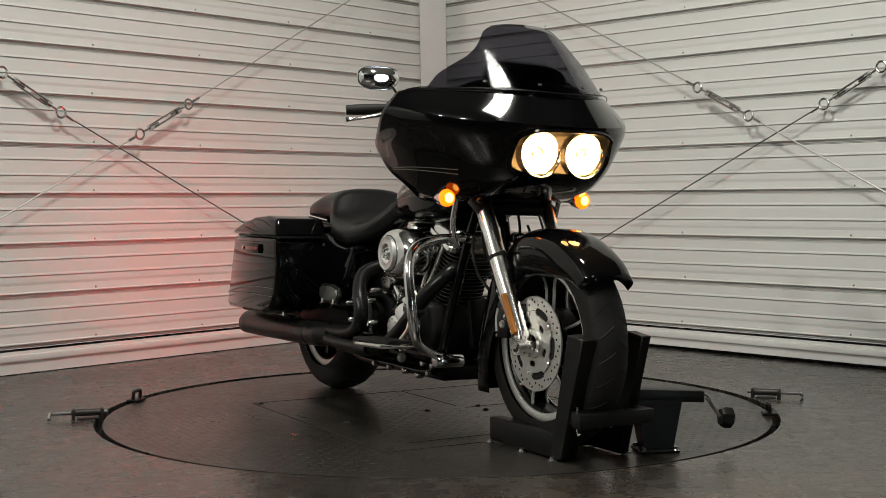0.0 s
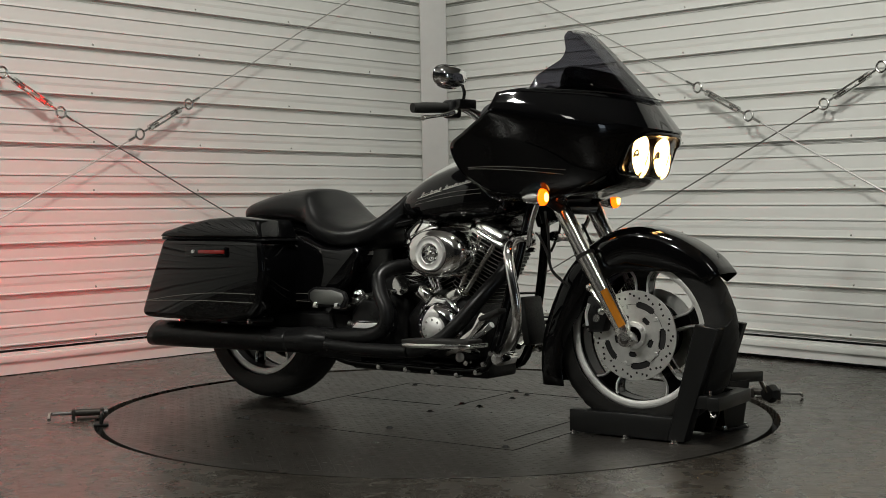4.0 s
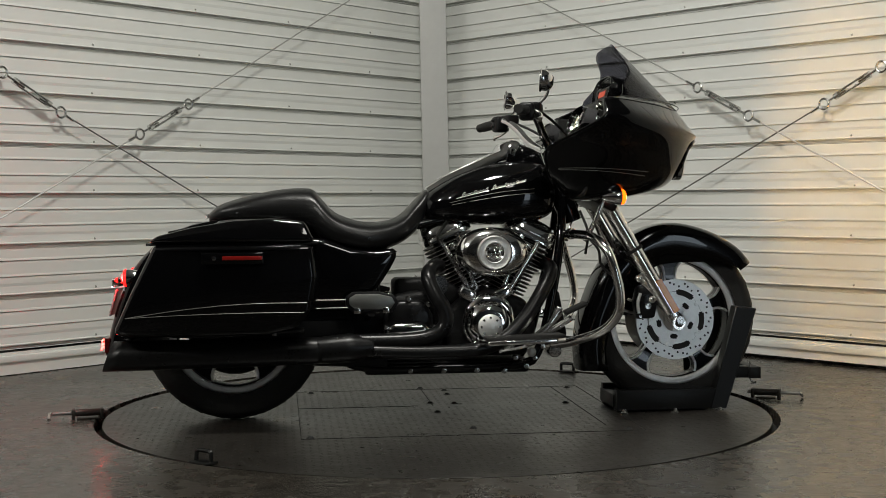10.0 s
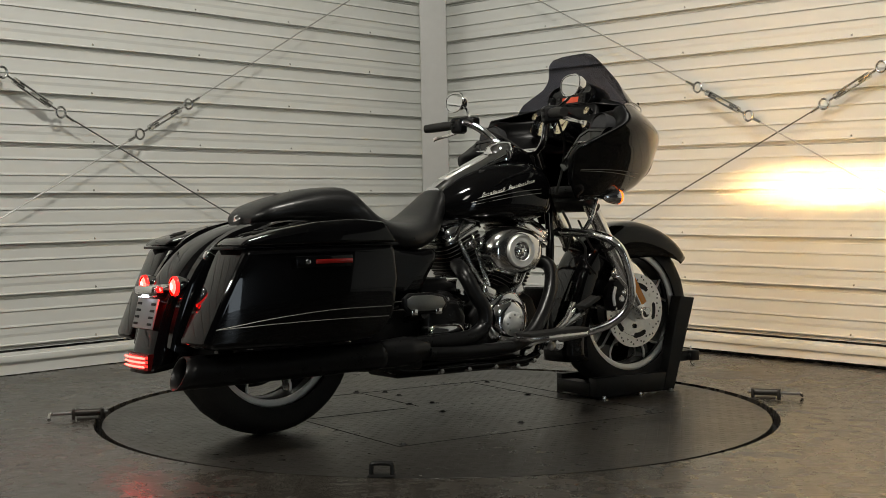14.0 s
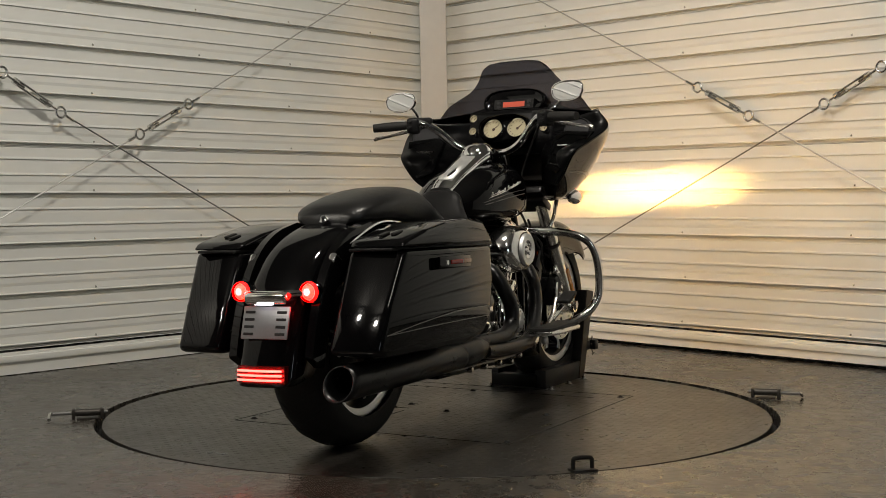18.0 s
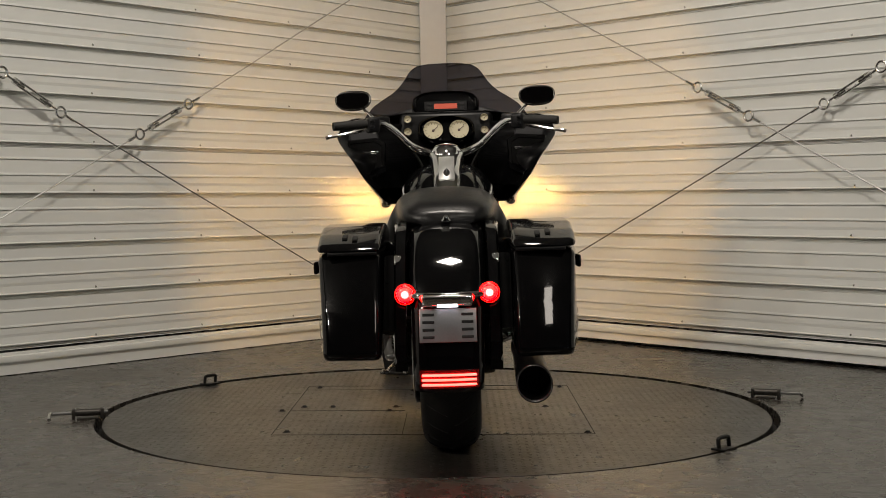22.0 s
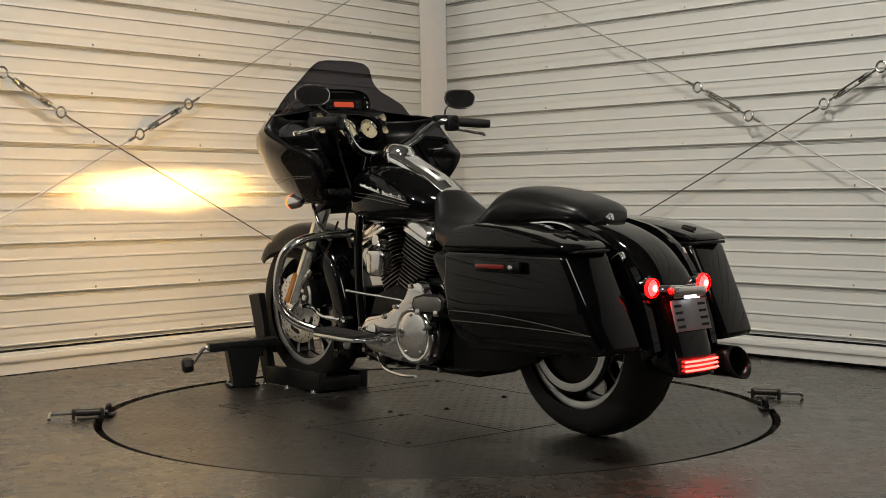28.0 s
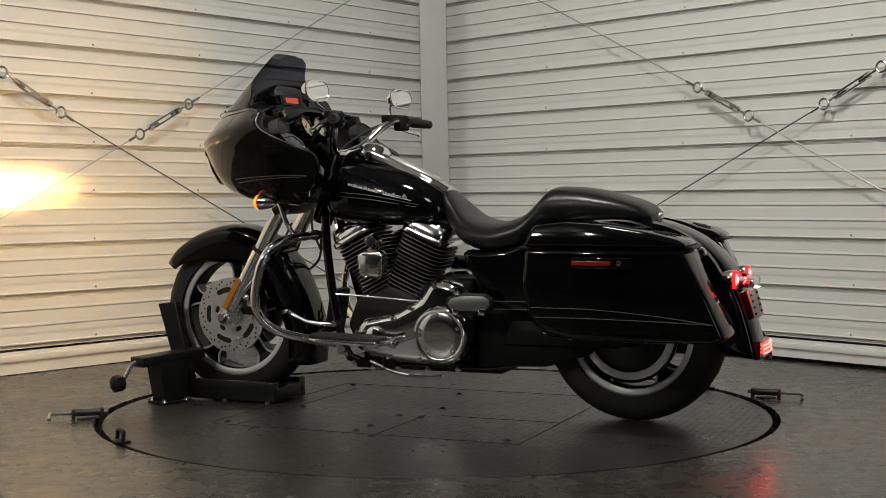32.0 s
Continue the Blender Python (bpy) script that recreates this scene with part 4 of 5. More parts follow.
NU, NV = 44, 40
grid = fairing_grid(NU, NV)
fairing = new("fairing")
fairing.parent = bike
fairing["label"] = "gloss black shark-nose fairing with twin lit headlamps"
bm = B()
for s in (1, -1):
    vs = [[bm.verts.new((p.x, s * p.y, p.z)) for p in col] for col in grid]
    for i in range(NU - 1):
        for j in range(NV - 1):
            c = (grid[i][j] + grid[i + 1][j + 1] + grid[i + 1][j] + grid[i][j + 1]) / 4
            if lamp_hole(c) < 1:
                continue
            q = (vs[i][j], vs[i + 1][j], vs[i + 1][j + 1], vs[i][j + 1])
            bm.faces.new(q if s > 0 else q[::-1])
bmesh.ops.remove_doubles(bm, verts=bm.verts, dist=1e-5)
shell = part("outer_shell", bm, M_BLACK, fairing, "", 34)
mod = shell.modifiers.new("thickness", "SOLIDIFY")
mod.thickness, mod.offset = 0.005, -1


def nose(y, z):
    """x of the shell near the nose."""
    best = min((p for col in grid for p in col), key=lambda p: (p.y - abs(y)) ** 2 + (p.z - z) ** 2)
    return best.x


edge = []
for k in range(48):
    a = 2 * math.pi * k / 48
    yy = 0.180 * math.copysign(abs(math.cos(a)) ** 0.5, math.cos(a))
    zz = 0.925 + 0.068 * math.copysign(abs(math.sin(a)) ** 0.5, math.sin(a))
    edge.append(Vector((nose(yy, zz) + 0.001, yy, zz)))
for k in range(48):
    edge[k] = Vector(((edge[k - 1].x + 2 * edge[k].x + edge[(k + 1) % 48].x) / 4, edge[k].y, edge[k].z))
bm = B()
tube(bm, edge + edge[:1], 0.0065, 6, 96)
part("lamp_rim", bm, M_BLACK, fairing)
# chrome bucket behind the rim
bm = B()
back = [Vector((0.838 - 0.05 * (abs(p.y) / 0.18) ** 2, p.y * 0.94, 0.925 + (p.z - 0.925) * 0.86)) for p in edge]
rings(bm, [edge, [a.lerp(b, 0.5) for a, b in zip(edge, back)], back], caps=False)
bm.faces.new([bm.verts.new(p) for p in back])
part("lamp_bucket", bm, M_BUCKET, fairing, "dark glossy headlamp bucket")
bm = B()
cen = Vector((0.930, 0, 0.925))
rings(bm, [[(p + Vector((-0.003, 0, 0))).lerp(Vector((cen.x - 0.75 * (p.y * f) ** 2, p.y * f, 0.925 + (p.z - 0.925) * f)), 1 - f) for p in edge] for f in (1.0, 0.8, 0.6, 0.4, 0.2, 0.02)], caps=False)
lens = part("lamp_lens", bm, M_CLEAR, fairing, "clear headlamp lens", 0)
lens.visible_shadow = False
for s in (-1, 1):
    at = Vector((0.888, s * 0.081, 0.922))
    m = axis(at, (1, 0, 0))
    bm = turned(B(), [(0.072, -0.03), (0.074, 0.0), (0.071, 0.004), (0.068, 0.0)], m, 36)
    lamp = part("headlamp", bm, M_CHROME, fairing, "round lit headlamp")
    # the bowl emits by itself, in place of bulb light thrown back
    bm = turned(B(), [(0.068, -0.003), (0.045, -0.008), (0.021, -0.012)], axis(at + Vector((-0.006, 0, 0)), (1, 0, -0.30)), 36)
    part("reflector", bm, M_HEAD, lamp, "reflector bowl given a glow of its own")
    bm = ball(B(), at + Vector((-0.014, 0, -0.026)), (0.0025, 0.0025, 0.0025), 10)
    part("bulb", bm, M_BULB, lamp, "glowing headlamp bulb")
    # ring added to cut the bulb spill to a cone; it glows to blend in
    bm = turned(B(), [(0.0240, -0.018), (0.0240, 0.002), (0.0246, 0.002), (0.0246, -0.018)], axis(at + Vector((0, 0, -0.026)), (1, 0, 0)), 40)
    part("spill_cutoff_ring", bm, M_HEAD, lamp, "added glowing ring that cuts the bulb spill to a cone")
    # added beam shaper: a hidden glowing strip behind flat slats throws the low beam
    bm = B()
    box(bm, (0.002, 0.020, 0.028), (0, 0, 0))
    emitter = part("beam_emitter", bm, M_BEAM, lamp)
    emitter.matrix_basis = Matrix.Translation(at) @ pose(0, 0, 0, 0, 3.7, 0.4) @ Matrix.Translation((-0.062, 0, 0))
    # slats and box are added only to narrow the beam
    bm = B()
    for k in range(15):
        box(bm, (0.018, 0.0264, 0.0004), (-0.026, 0, -0.014 + 0.002 * k))
    for yy in (-0.0132, 0.0132):
        box(bm, (0.052, 0.001, 0.032), (-0.039, yy, 0))
    for zz in (-0.0155, 0.0155):
        box(bm, (0.052, 0.0264, 0.001), (-0.039, 0, zz))
    box(bm, (0.001, 0.0264, 0.032), (-0.0655, 0, 0))
    slat_box = part("shutter", bm, M_PIT, lamp)
    slat_box.matrix_basis = Matrix.Translation(at) @ pose(0, 0, 0, 0, 3.7, 0.4)

# windscreen
def screen_top(y):
    return float(np.interp(abs(y), (0, 0.07, 0.12, 0.150, 0.171, 0.187, 0.206, 0.232, 0.275, 0.32, 0.352), (1.354, 1.352, 1.344, 1.326, 1.300, 1.278, 1.258, 1.236, 1.209, 1.177, 1.136)))


ga = spline(FA, 60)


def screen_base(y):
    return float(np.interp(abs(y), [p.y for p in ga], [p.x for p in ga])), float(np.interp(abs(y), [p.y for p in ga], [p.z for p in ga]))


bm = B()
cols = []
for i in range(61):
    y = -0.352 + 0.704 * i / 60
    bx, bz = screen_base(y)
    bz -= 0.012
    tz = max(screen_top(y), bz + 0.012)
    col = []
    for j in range(15):
        v = j / 14
        z = bz + (tz - bz) * v
        col.append(Vector((bx + 0.012 - (z - bz) * (0.97 - 1.0 * max(0, abs(y) - 0.16)) - 0.10 * max(0, z - 1.30), y * (1 - 0.05 * v), z)))
    cols.append(col)
rings(bm, cols, closed=False)
screen = part("windscreen", bm, M_SCREEN, fairing, "dark smoked windscreen", 60)
screen.modifiers.new("thickness", "SOLIDIFY").thickness = 0.003
for y in (-0.22, -0.08, 0.08, 0.22):
    bx, bz = screen_base(y)
    bm = turned(B(), [(0, 0.004), (0.005, 0.003), (0.006, 0)], axis((bx + 0.002, y, bz + 0.022), (1, 0, 1)), 10)
    part("screen_screw", bm, M_ZINC, screen)
bm = B()
tube(bm, [Vector((p.x + 0.016, p.y, p.z + 0.001)) for p in ga[::4]], 0.0018, 6, 40)
tube(bm, [Vector((p.x + 0.016, -p.y, p.z + 0.001)) for p in ga[::4]], 0.0018, 6, 40)
part("screen_gasket", bm, M_SATIN, screen)

# hood over the dash
loops = []
for y in np.linspace(-0.265, 0.265, 27):
    h = 0.062 * max(1 - (y / 0.27) ** 2, 0.0) ** 0.6
    bx, bz = screen_base(float(y))
    loops.append([Vector((x, y, z)) for x, z in ((0.650, 1.10), (0.652, 1.112 + 0.75 * h), (0.664, 1.118 + h), (0.680, 1.118 + h * 0.96), (max(bx - 0.07, 0.69), 1.115 + 0.4 * h), (max(bx - 0.05, 0.695), 1.10))])
part("dash_hood", rings(B(), loops), M_INNER, fairing, "black hood over the dash", 50)

# inner fairing: closes the rear of the shell towards the dash
rim = [grid[NU - 1][j] for j in range(NV)]
for s in (-1, 1):
    bm = B()
    outer = [Vector((p.x, s * (p.y - 0.003), p.z)) for p in rim]
    mid = [Vector((p.x + 0.035, s * (0.24 + 0.45 * (p.y - 0.24)), 0.94 + (p.z - 0.94) * 0.93)) for p in rim]
    inn = [Vector((0.60, s * 0.13, 0.94 + (p.z - 0.94) * 0.9)) for p in rim]
    a = rings(bm, [outer, [o.lerp(q, 0.5) + Vector((-0.012, 0, 0)) for o, q in zip(outer, mid)], mid, inn], closed=False)
    inner_panel = part("inner_panel", bm, M_INNER, fairing, "black inner fairing panel", 40)
    inner_panel.modifiers.new("thickness", "SOLIDIFY").thickness = 0.004
# top of the dash under the screen
bm = B()
rings(bm, [[Vector((p.x - 0.01, s * p.y, p.z - 0.006)) for s, p in [(1, q) for q in ga[::-3]] + [(-1, q) for q in ga[3::3]]],
           [Vector((0.60 + 0.0 * p.x, s * min(p.y, 0.16), 1.15)) for s, p in [(1, q) for q in ga[::-3]] + [(-1, q) for q in ga[3::3]]]], closed=False)
dash_top = part("dash_top", bm, M_INNER, fairing, "", 40)
dash_top.modifiers.new("thickness", "SOLIDIFY").thickness = 0.004
bm = B()
slab(bm, [(0.575, 1.02), (0.592, 1.15), (0.66, 1.15), (0.72, 1.0), (0.60, 0.96)], -0.195, 0.195, 0.02, 3)
dash = part("dash", bm, M_INNER, fairing, "black dash with round gauges")
# radio pod
face = axis((0.628, 0, 1.184), (-0.96, 0, 0.24))
bm = B()
loops = []
for g, h in ((0.90, 0.0), (0.95, 0.010), (1.0, 0.004), (1.02, -0.02), (1.0, -0.06), (0.85, -0.10), (0.5, -0.12)):
    loops.append([face @ Vector((g * 0.138 * math.copysign(abs(math.cos(q)) ** 0.6, math.cos(q)), g * 0.054 * math.copysign(abs(math.sin(q)) ** 0.85, math.sin(q)), h)) for q in (2 * math.pi * k / 40 for k in range(40))])
rings(bm, loops)
pod = part("radio_pod", bm, M_BLACK, fairing, "rounded radio pod with orange display", 60)
bm = B()
loop = []
for k in range(32):
    a = 2 * math.pi * k / 32
    loop.append(face @ Vector((0.132 * math.copysign(abs(math.cos(a)) ** 0.6, math.cos(a)), 0.051 * math.copysign(abs(math.sin(a)) ** 0.85, math.sin(a)), 0.009)))
tube(bm, loop + loop[:1], 0.0018, 6, 64)
part("pod_rim", bm, M_BLACK, pod)
bm = B()
bmesh.ops.create_cube(bm, size=1, matrix=face @ Matrix.Translation((0, -0.010, 0.001)) @ Matrix.Diagonal((0.176, 0.040, 0.006, 1)))
part("radio_face", bm, M_INNER, pod)
bm = B()
bmesh.ops.create_cube(bm, size=1, matrix=face @ Matrix.Translation((0, -0.012, 0.0042)) @ Matrix.Diagonal((0.096, 0.022, 0.002, 1)))
part("display", bm, M_RADIO, pod, "orange lit radio display")
for s in (-1, 1):
    for dx in (-0.008, 0.01):
        bm = B()
        bmesh.ops.create_cube(bm, size=1, matrix=face @ Matrix.Translation((s * 0.068, dx - 0.012, 0.005)) @ Matrix.Diagonal((0.016, 0.010, 0.004, 1)))
        part("button", bm, M_SATIN, pod)


def gauge(name, at, r, way=(-0.93, 0, 0.36)):
    m = axis(at, way)
    bm = turned(B(), [(r * 0.86, 0.004), (r * 0.94, 0.012), (r, 0.008), (r * 1.02, -0.02)], m, 32)
    g = part(name, bm, M_CHROME, dash, "round cream gauge with chrome bezel")
    bm = turned(B(), [(0, 0.002), (r * 0.88, 0.002)], m, 28)
    part("dial", bm, M_DIAL, g)
    bm = turned(B(), [(0, 0.006), (r * 0.12, 0.005), (r * 0.14, 0.002)], m, 12)
    bmesh.ops.create_cube(bm, size=1, matrix=m @ pose(0, 0, 0.004, 0, 0, 40) @ Matrix.Translation((r * 0.3, 0, 0)) @ Matrix.Diagonal((r * 0.62, r * 0.07, 0.001, 1)))
    part("needle", bm, M_NEEDLE, g)
    bm = B()
    for k in range(11):
        a = radians(-40 + 26 * k)
        bmesh.ops.create_cube(bm, size=1, matrix=m @ pose(-r * 0.72 * math.sin(a), r * 0.72 * math.cos(a), 0.003, 0, 0, math.degrees(a)) @ Matrix.Diagonal((r * 0.04, r * 0.16, 0.001, 1)))
    part("dial_marks", bm, M_PIT, g)
    return g


bm = B()
bin_m = axis((0.535, 0, 1.068), (-0.93, 0, 0.36))
loops = []
for g, h in ((1.0, -0.07), (1.02, -0.02), (1.0, 0.016), (0.96, 0.022), (0.92, 0.016), (0.90, -0.012)):
    loops.append([bin_m @ Vector((g * 0.116 * math.copysign(abs(math.cos(q)) ** 0.7, math.cos(q)), g * 0.058 * math.copysign(abs(math.sin(q)) ** 0.8, math.sin(q)), h)) for q in (2 * math.pi * k / 40 for k in range(40))])
rings(bm, loops)
part("gauge_binnacle", bm, M_BLACK, dash, "", 60)
for s in (-1, 1):
    gauge("gauge", (0.537, s * 0.053, 1.068), 0.043)
    gauge("small_gauge", (0.577, s * 0.158, 1.116), 0.017)
    gauge("small_gauge", (0.566, s * 0.158, 1.064), 0.017)
    bm = B()
    box(bm, (0.010, 0.085, 0.010), (0.352 + 0.072 - 0.006, s * 0.315, 0.985), (0, 0, s * 6), bevel=0.003)
    part("glove_latch", bm, M_CHROME, fairing)
    bm = B()
    rings(bm, [[axis((0.478, s * 0.335, 1.048), (-0.93, -s * 0.15, 0.33)) @ Vector((g * 0.060 * math.cos(q), g * 0.046 * math.sin(q), h)) for q in (2 * math.pi * k / 32 for k in range(32))] for g, h in ((1.0, -0.03), (1.0, 0.004), (0.94, 0.008), (0.90, 0.003), (0.3, 0.006))])
    part("speaker", bm, M_SPEAKER, fairing, "dark grey cloth speaker cover", 50)
    door_pts = [(0.385, 0.975), (0.405, 1.035), (0.285, 1.045), (0.245, 1.02), (0.245, 0.90), (0.30, 0.875), (0.345, 0.915)]
    bm = B()
    back = lambda y, z, d: Vector((0.352 + (z - 0.90) * 0.85 + 0.10 * (0.38 - y) - d, s * y, z))
    cy, cz = 0.32, 0.965
    rings(bm, [[back(cy + (y - cy) * g, cz + (z - cz) * g, d) for y, z in door_pts] for g, d in ((1.0, -0.015), (1.0, 0.006), (0.95, 0.012), (0.80, 0.012), (0.78, 0.009), (0.3, 0.010))])
    part("glove_box_door", bm, M_BLACK, fairing, "gloss black glove box door", 30)
    # stripes low on the shell
    for dz in (0.0, -0.014):
        line = []
        for i in range(20, NU - 3):
            col = grid[i]
            z = 0.872 + dz * (1 - (i - 20) / 30) + 0.012 * math.sin((i - 20) / 20 * 2)
            low = [q for q in col if q.z < 1.0]
            for p, q in zip(low, low[1:]):
                if p.z >= z >= q.z:
                    w = p.lerp(q, (p.z - z) / max(p.z - q.z, 1e-6))
                    line.append(Vector((w.x, s * (w.y + 0.001), w.z)))
                    break
        bm = tube(B(), line[::2], 0.0012, 5, 40)
        part("pinstripe", bm, M_STRIPE, fairing)

# front signals
for s in (-1, 1):
    at = Vector((0.612, s * 0.262, 0.785))
    bm = turned(B(), [(0, -0.060), (0.010, -0.058), (0.022, -0.036), (0.0285, 0.0), (0.0285, 0.010)], axis(at, (1, 0, 0)), 24)
    sig = part("front_signal", bm, M_CHROME, bike, "round amber front signal, lit")
    bm = turned(B(), [(0.0282, 0.009), (0.0278, 0.016), (0.024, 0.023), (0.0155, 0.027)], axis(at, (1, 0, 0)), 24)
    part("lens", bm, M_AMBER, sig)
    bm = turned(B(), [(0.0157, 0.0268), (0.009, 0.0295), (0, 0.0305)], axis(at, (1, 0, 0)), 16)
    part("lamp_core", bm, M_AMBERHOT, sig)
    bm = tube(B(), [at, at + Vector((-0.02, -s * 0.05, 0.002)), (0.575, s * 0.145, 0.785)], 0.0105, 10)
    part("stalk", bm, M_CHROME, sig)
    bm = tube(B(), [(0.575, s * 0.2, 0.78), (0.545, s * 0.195, 0.70), (0.515, s * 0.16, 0.63)], 0.009, 10)
    part("bracket", bm, M_CHROME, sig)

# handlebar, grips, controls, mirrors
hb = new("handlebar")
hb.parent = bike
bm = tube(B(), [(0.27, 0.30, 1.088), (0.30, 0.25, 1.092), (0.336, 0.20, 1.060), (0.372, 0.14, 1.004), (0.403, 0.07, 0.972), (0.412, 0, 0.966), (0.403, -0.07, 0.972), (0.372, -0.14, 1.004), (0.336, -0.20, 1.060), (0.30, -0.25, 1.092), (0.27, -0.30, 1.088)], 0.0145, 14, 60)
part("bar", bm, M_CHROME, hb, "chrome handlebar")
for s in (-1, 1):
    bm = tube(B(), [(0.41, s * 0.045, 0.975), (0.435, s * 0.045, 0.90)], 0.019, 12)
    part("riser", bm, M_CHROME, hb)
    a, b = Vector((0.275, s * 0.305, 1.088)), Vector((0.225, s * 0.435, 1.080))
    bm = tube(B(), [a, a.lerp(b, 0.1), a.lerp(b, 0.9), b], [0.0165, 0.0185, 0.0185, 0.0165], 14, 10)
    part("grip", bm, M_RUBBER, hb, "black rubber grip")
    bm = B()
    box(bm, (0.055, 0.05, 0.062), a + Vector((0.008, -s * 0.02, -0.004)), (0, 0, s * 20), bevel=0.012, seg=3)
    sw = part("switch_housing", bm, M_PLASTIC, hb)
    for dz in (-0.012, 0.01):
        bm = B()
        box(bm, (0.012, 0.016, 0.010), a + Vector((-0.022, -s * 0.02, dz)), bevel=0.002)
        part("switch", bm, M_SATIN, sw)
    bm = B()
    box(bm, (0.05, 0.075, 0.035), a + Vector((0.04, -s * 0.045, 0.012)), (0, 0, s * 20), bevel=0.008)
    part("master_cylinder", bm, M_SATIN, hb)
    bm = tube(B(), [a + Vector((0.035, -s * 0.01, -0.004)), a + Vector((0.045, s * 0.03, -0.020)), a + Vector((0.034, s * 0.10, -0.036)), a + Vector((0.016, s * 0.150, -0.044)), a + Vector((0.016, s * 0.165, -0.048))], [0.009, 0.009, 0.0065, 0.006, 0.0085], 8)
    part("lever", bm, M_SLIDER, hb, "polished hand lever")
    c = Vector((0.318, s * 0.362, 1.184))
    mm = axis(c, (-0.99, 0.12, 0.08) if s > 0 else (-0.975, 0.21, 0.08))
    bm = B()
    loops = []
    for r, h in ((0.35, -0.044), (0.75, -0.036), (0.95, -0.018), (1.0, 0.0)):
        loops.append([mm @ Vector((r * 0.069 * math.copysign(abs(math.cos(q)) ** 0.8, math.cos(q)) * (1 + 0.10 * math.sin(q)), r * 0.037 * math.copysign(abs(math.sin(q)) ** 0.8, math.sin(q)), h)) for q in (2 * math.pi * k / 28 for k in range(28))])
    rings(bm, loops, caps=False)
    mir = part("mirror", bm, M_CHROME, hb, "chrome tear-shaped mirror")
    bm = B()
    bm.faces.new([bm.verts.new(mm @ Vector((0.97 * 0.069 * math.copysign(abs(math.cos(q)) ** 0.8, math.cos(q)) * (1 + 0.10 * math.sin(q)), 0.97 * 0.037 * math.copysign(abs(math.sin(q)) ** 0.8, math.sin(q)), 0.001))) for q in (2 * math.pi * k / 28 for k in range(28))])
    part("glass", bm, M_MIRROR, mir, "", 0)
    bm = B()
    bm.faces.new([bm.verts.new(v) for v in loops[0]])
    part("back_cap", bm, M_CHROME, mir, "", 0)
    bm = tube(B(), loops[3] + loops[3][:1], 0.0036, 6, 60)
    part("mirror_rim", bm, M_CHROME, mir)
    bm = tube(B(), [c + Vector((0.02, -s * 0.02, -0.005)), c + Vector((0.032, -s * 0.03, -0.02)), (0.345, s * 0.305, 1.135), (0.318, s * 0.275, 1.105)], 0.006, 8)
    part("mirror_stem", bm, M_CHROME, mir)
    bm = tube(B(), [(0.33, s * 0.26, 1.09), (0.40, s * 0.20, 1.05), (0.47, s * 0.14, 0.99), (0.50, s * 0.09, 0.90), (0.49, s * 0.06, 0.8)], 0.005, 8)
    part("cable", bm, M_RUBBER, hb)

# frame
fr = new("frame")
fr.parent = bike
for s in (-1, 1):
    bm = tube(B(), [(0.46, s * 0.045, 0.78), (0.44, s * 0.08, 0.62), (0.40, s * 0.11, 0.42), (0.35, s * 0.125, 0.24), (0.28, s * 0.125, 0.185), (0.0, s * 0.125, 0.18), (-0.28, s * 0.125, 0.185), (-0.38, s * 0.13, 0.25), (-0.42, s * 0.13, 0.45), (-0.36, s * 0.12, 0.63), (-0.1, s * 0.09, 0.69), (0.4, s * 0.04, 0.78)], 0.017, 10)
    part("tube", bm, M_BLACK, fr, "gloss black frame tube")
    bm = B()
    slab(bm, [(-0.33, 0.36), (-0.30, 0.27), (-0.72, 0.27), (-0.80, 0.30), (-0.80, 0.345), (-0.72, 0.36)], s * 0.125, s * 0.165, 0.01, 2)
    part("swingarm", bm, M_WRINKLE, fr)
    bm = tube(B(), [(-0.58, s * 0.18, 0.60), (-0.66, s * 0.185, 0.36)], 0.03, 12)
    part("shock", bm, M_SATIN, fr)
    bm = B()
    slab(bm, [(-0.20, 0.185), (-0.46, 0.195), (-0.62, 0.245), (-0.66, 0.30), (-0.62, 0.40), (-0.20, 0.40)], s * 0.105, s * 0.150, 0.012, 2)
    part("pivot_plate", bm, M_WRINKLE, fr, "black frame plate by the swingarm pivot")
bm = tube(B(), [(0.50, 0, 0.70), (0.44, 0, 0.86)], 0.04, 14)
part("steering_neck", bm, M_BLACK, fr)
bm = B()
box(bm, (0.21, 0.17, 0.30), (-0.325, 0, 0.50), bevel=0.02)
part("battery_box", bm, M_PLASTIC, fr)
bm = B()
box(bm, (0.03, 0.13, 0.17), (0.44, 0, 0.36), (0, -10, 0), bevel=0.01)
part("regulator_panel", bm, M_WRINKLE, fr)
bm = B()
box(bm, (0.60, 0.20, 0.05), (0.02, 0, 0.178), bevel=0.012)
part("oil_pan", bm, M_WRINKLE, fr)

# engine
eng = new("engine")
eng.parent = bike
bm = B()
slab(bm, [(0.02, 0.22), (0.30, 0.22), (0.34, 0.32), (0.30, 0.42), (0.17, 0.47), (0.06, 0.43), (0.0, 0.36)], -0.15, 0.12, 0.02, 3)
part("crankcase", bm, M_WRINKLE, eng, "black crankcase")
bm = B()
slab(bm, [(-0.26, 0.22), (0.0, 0.22), (0.0, 0.42), (-0.08, 0.46), (-0.24, 0.43)], -0.14, 0.12, 0.025, 3)
gearbox = part("gearbox", bm, M_WRINKLE, eng)
bm = B()
slab(bm, [(-0.215, 0.30), (-0.045, 0.30), (-0.04, 0.37), (-0.075, 0.425), (-0.17, 0.425), (-0.215, 0.37)], -0.195, -0.13, 0.016, 3)
part("side_cover_plate", bm, M_SATIN, gearbox, "black gearbox side cover")
bm = B()
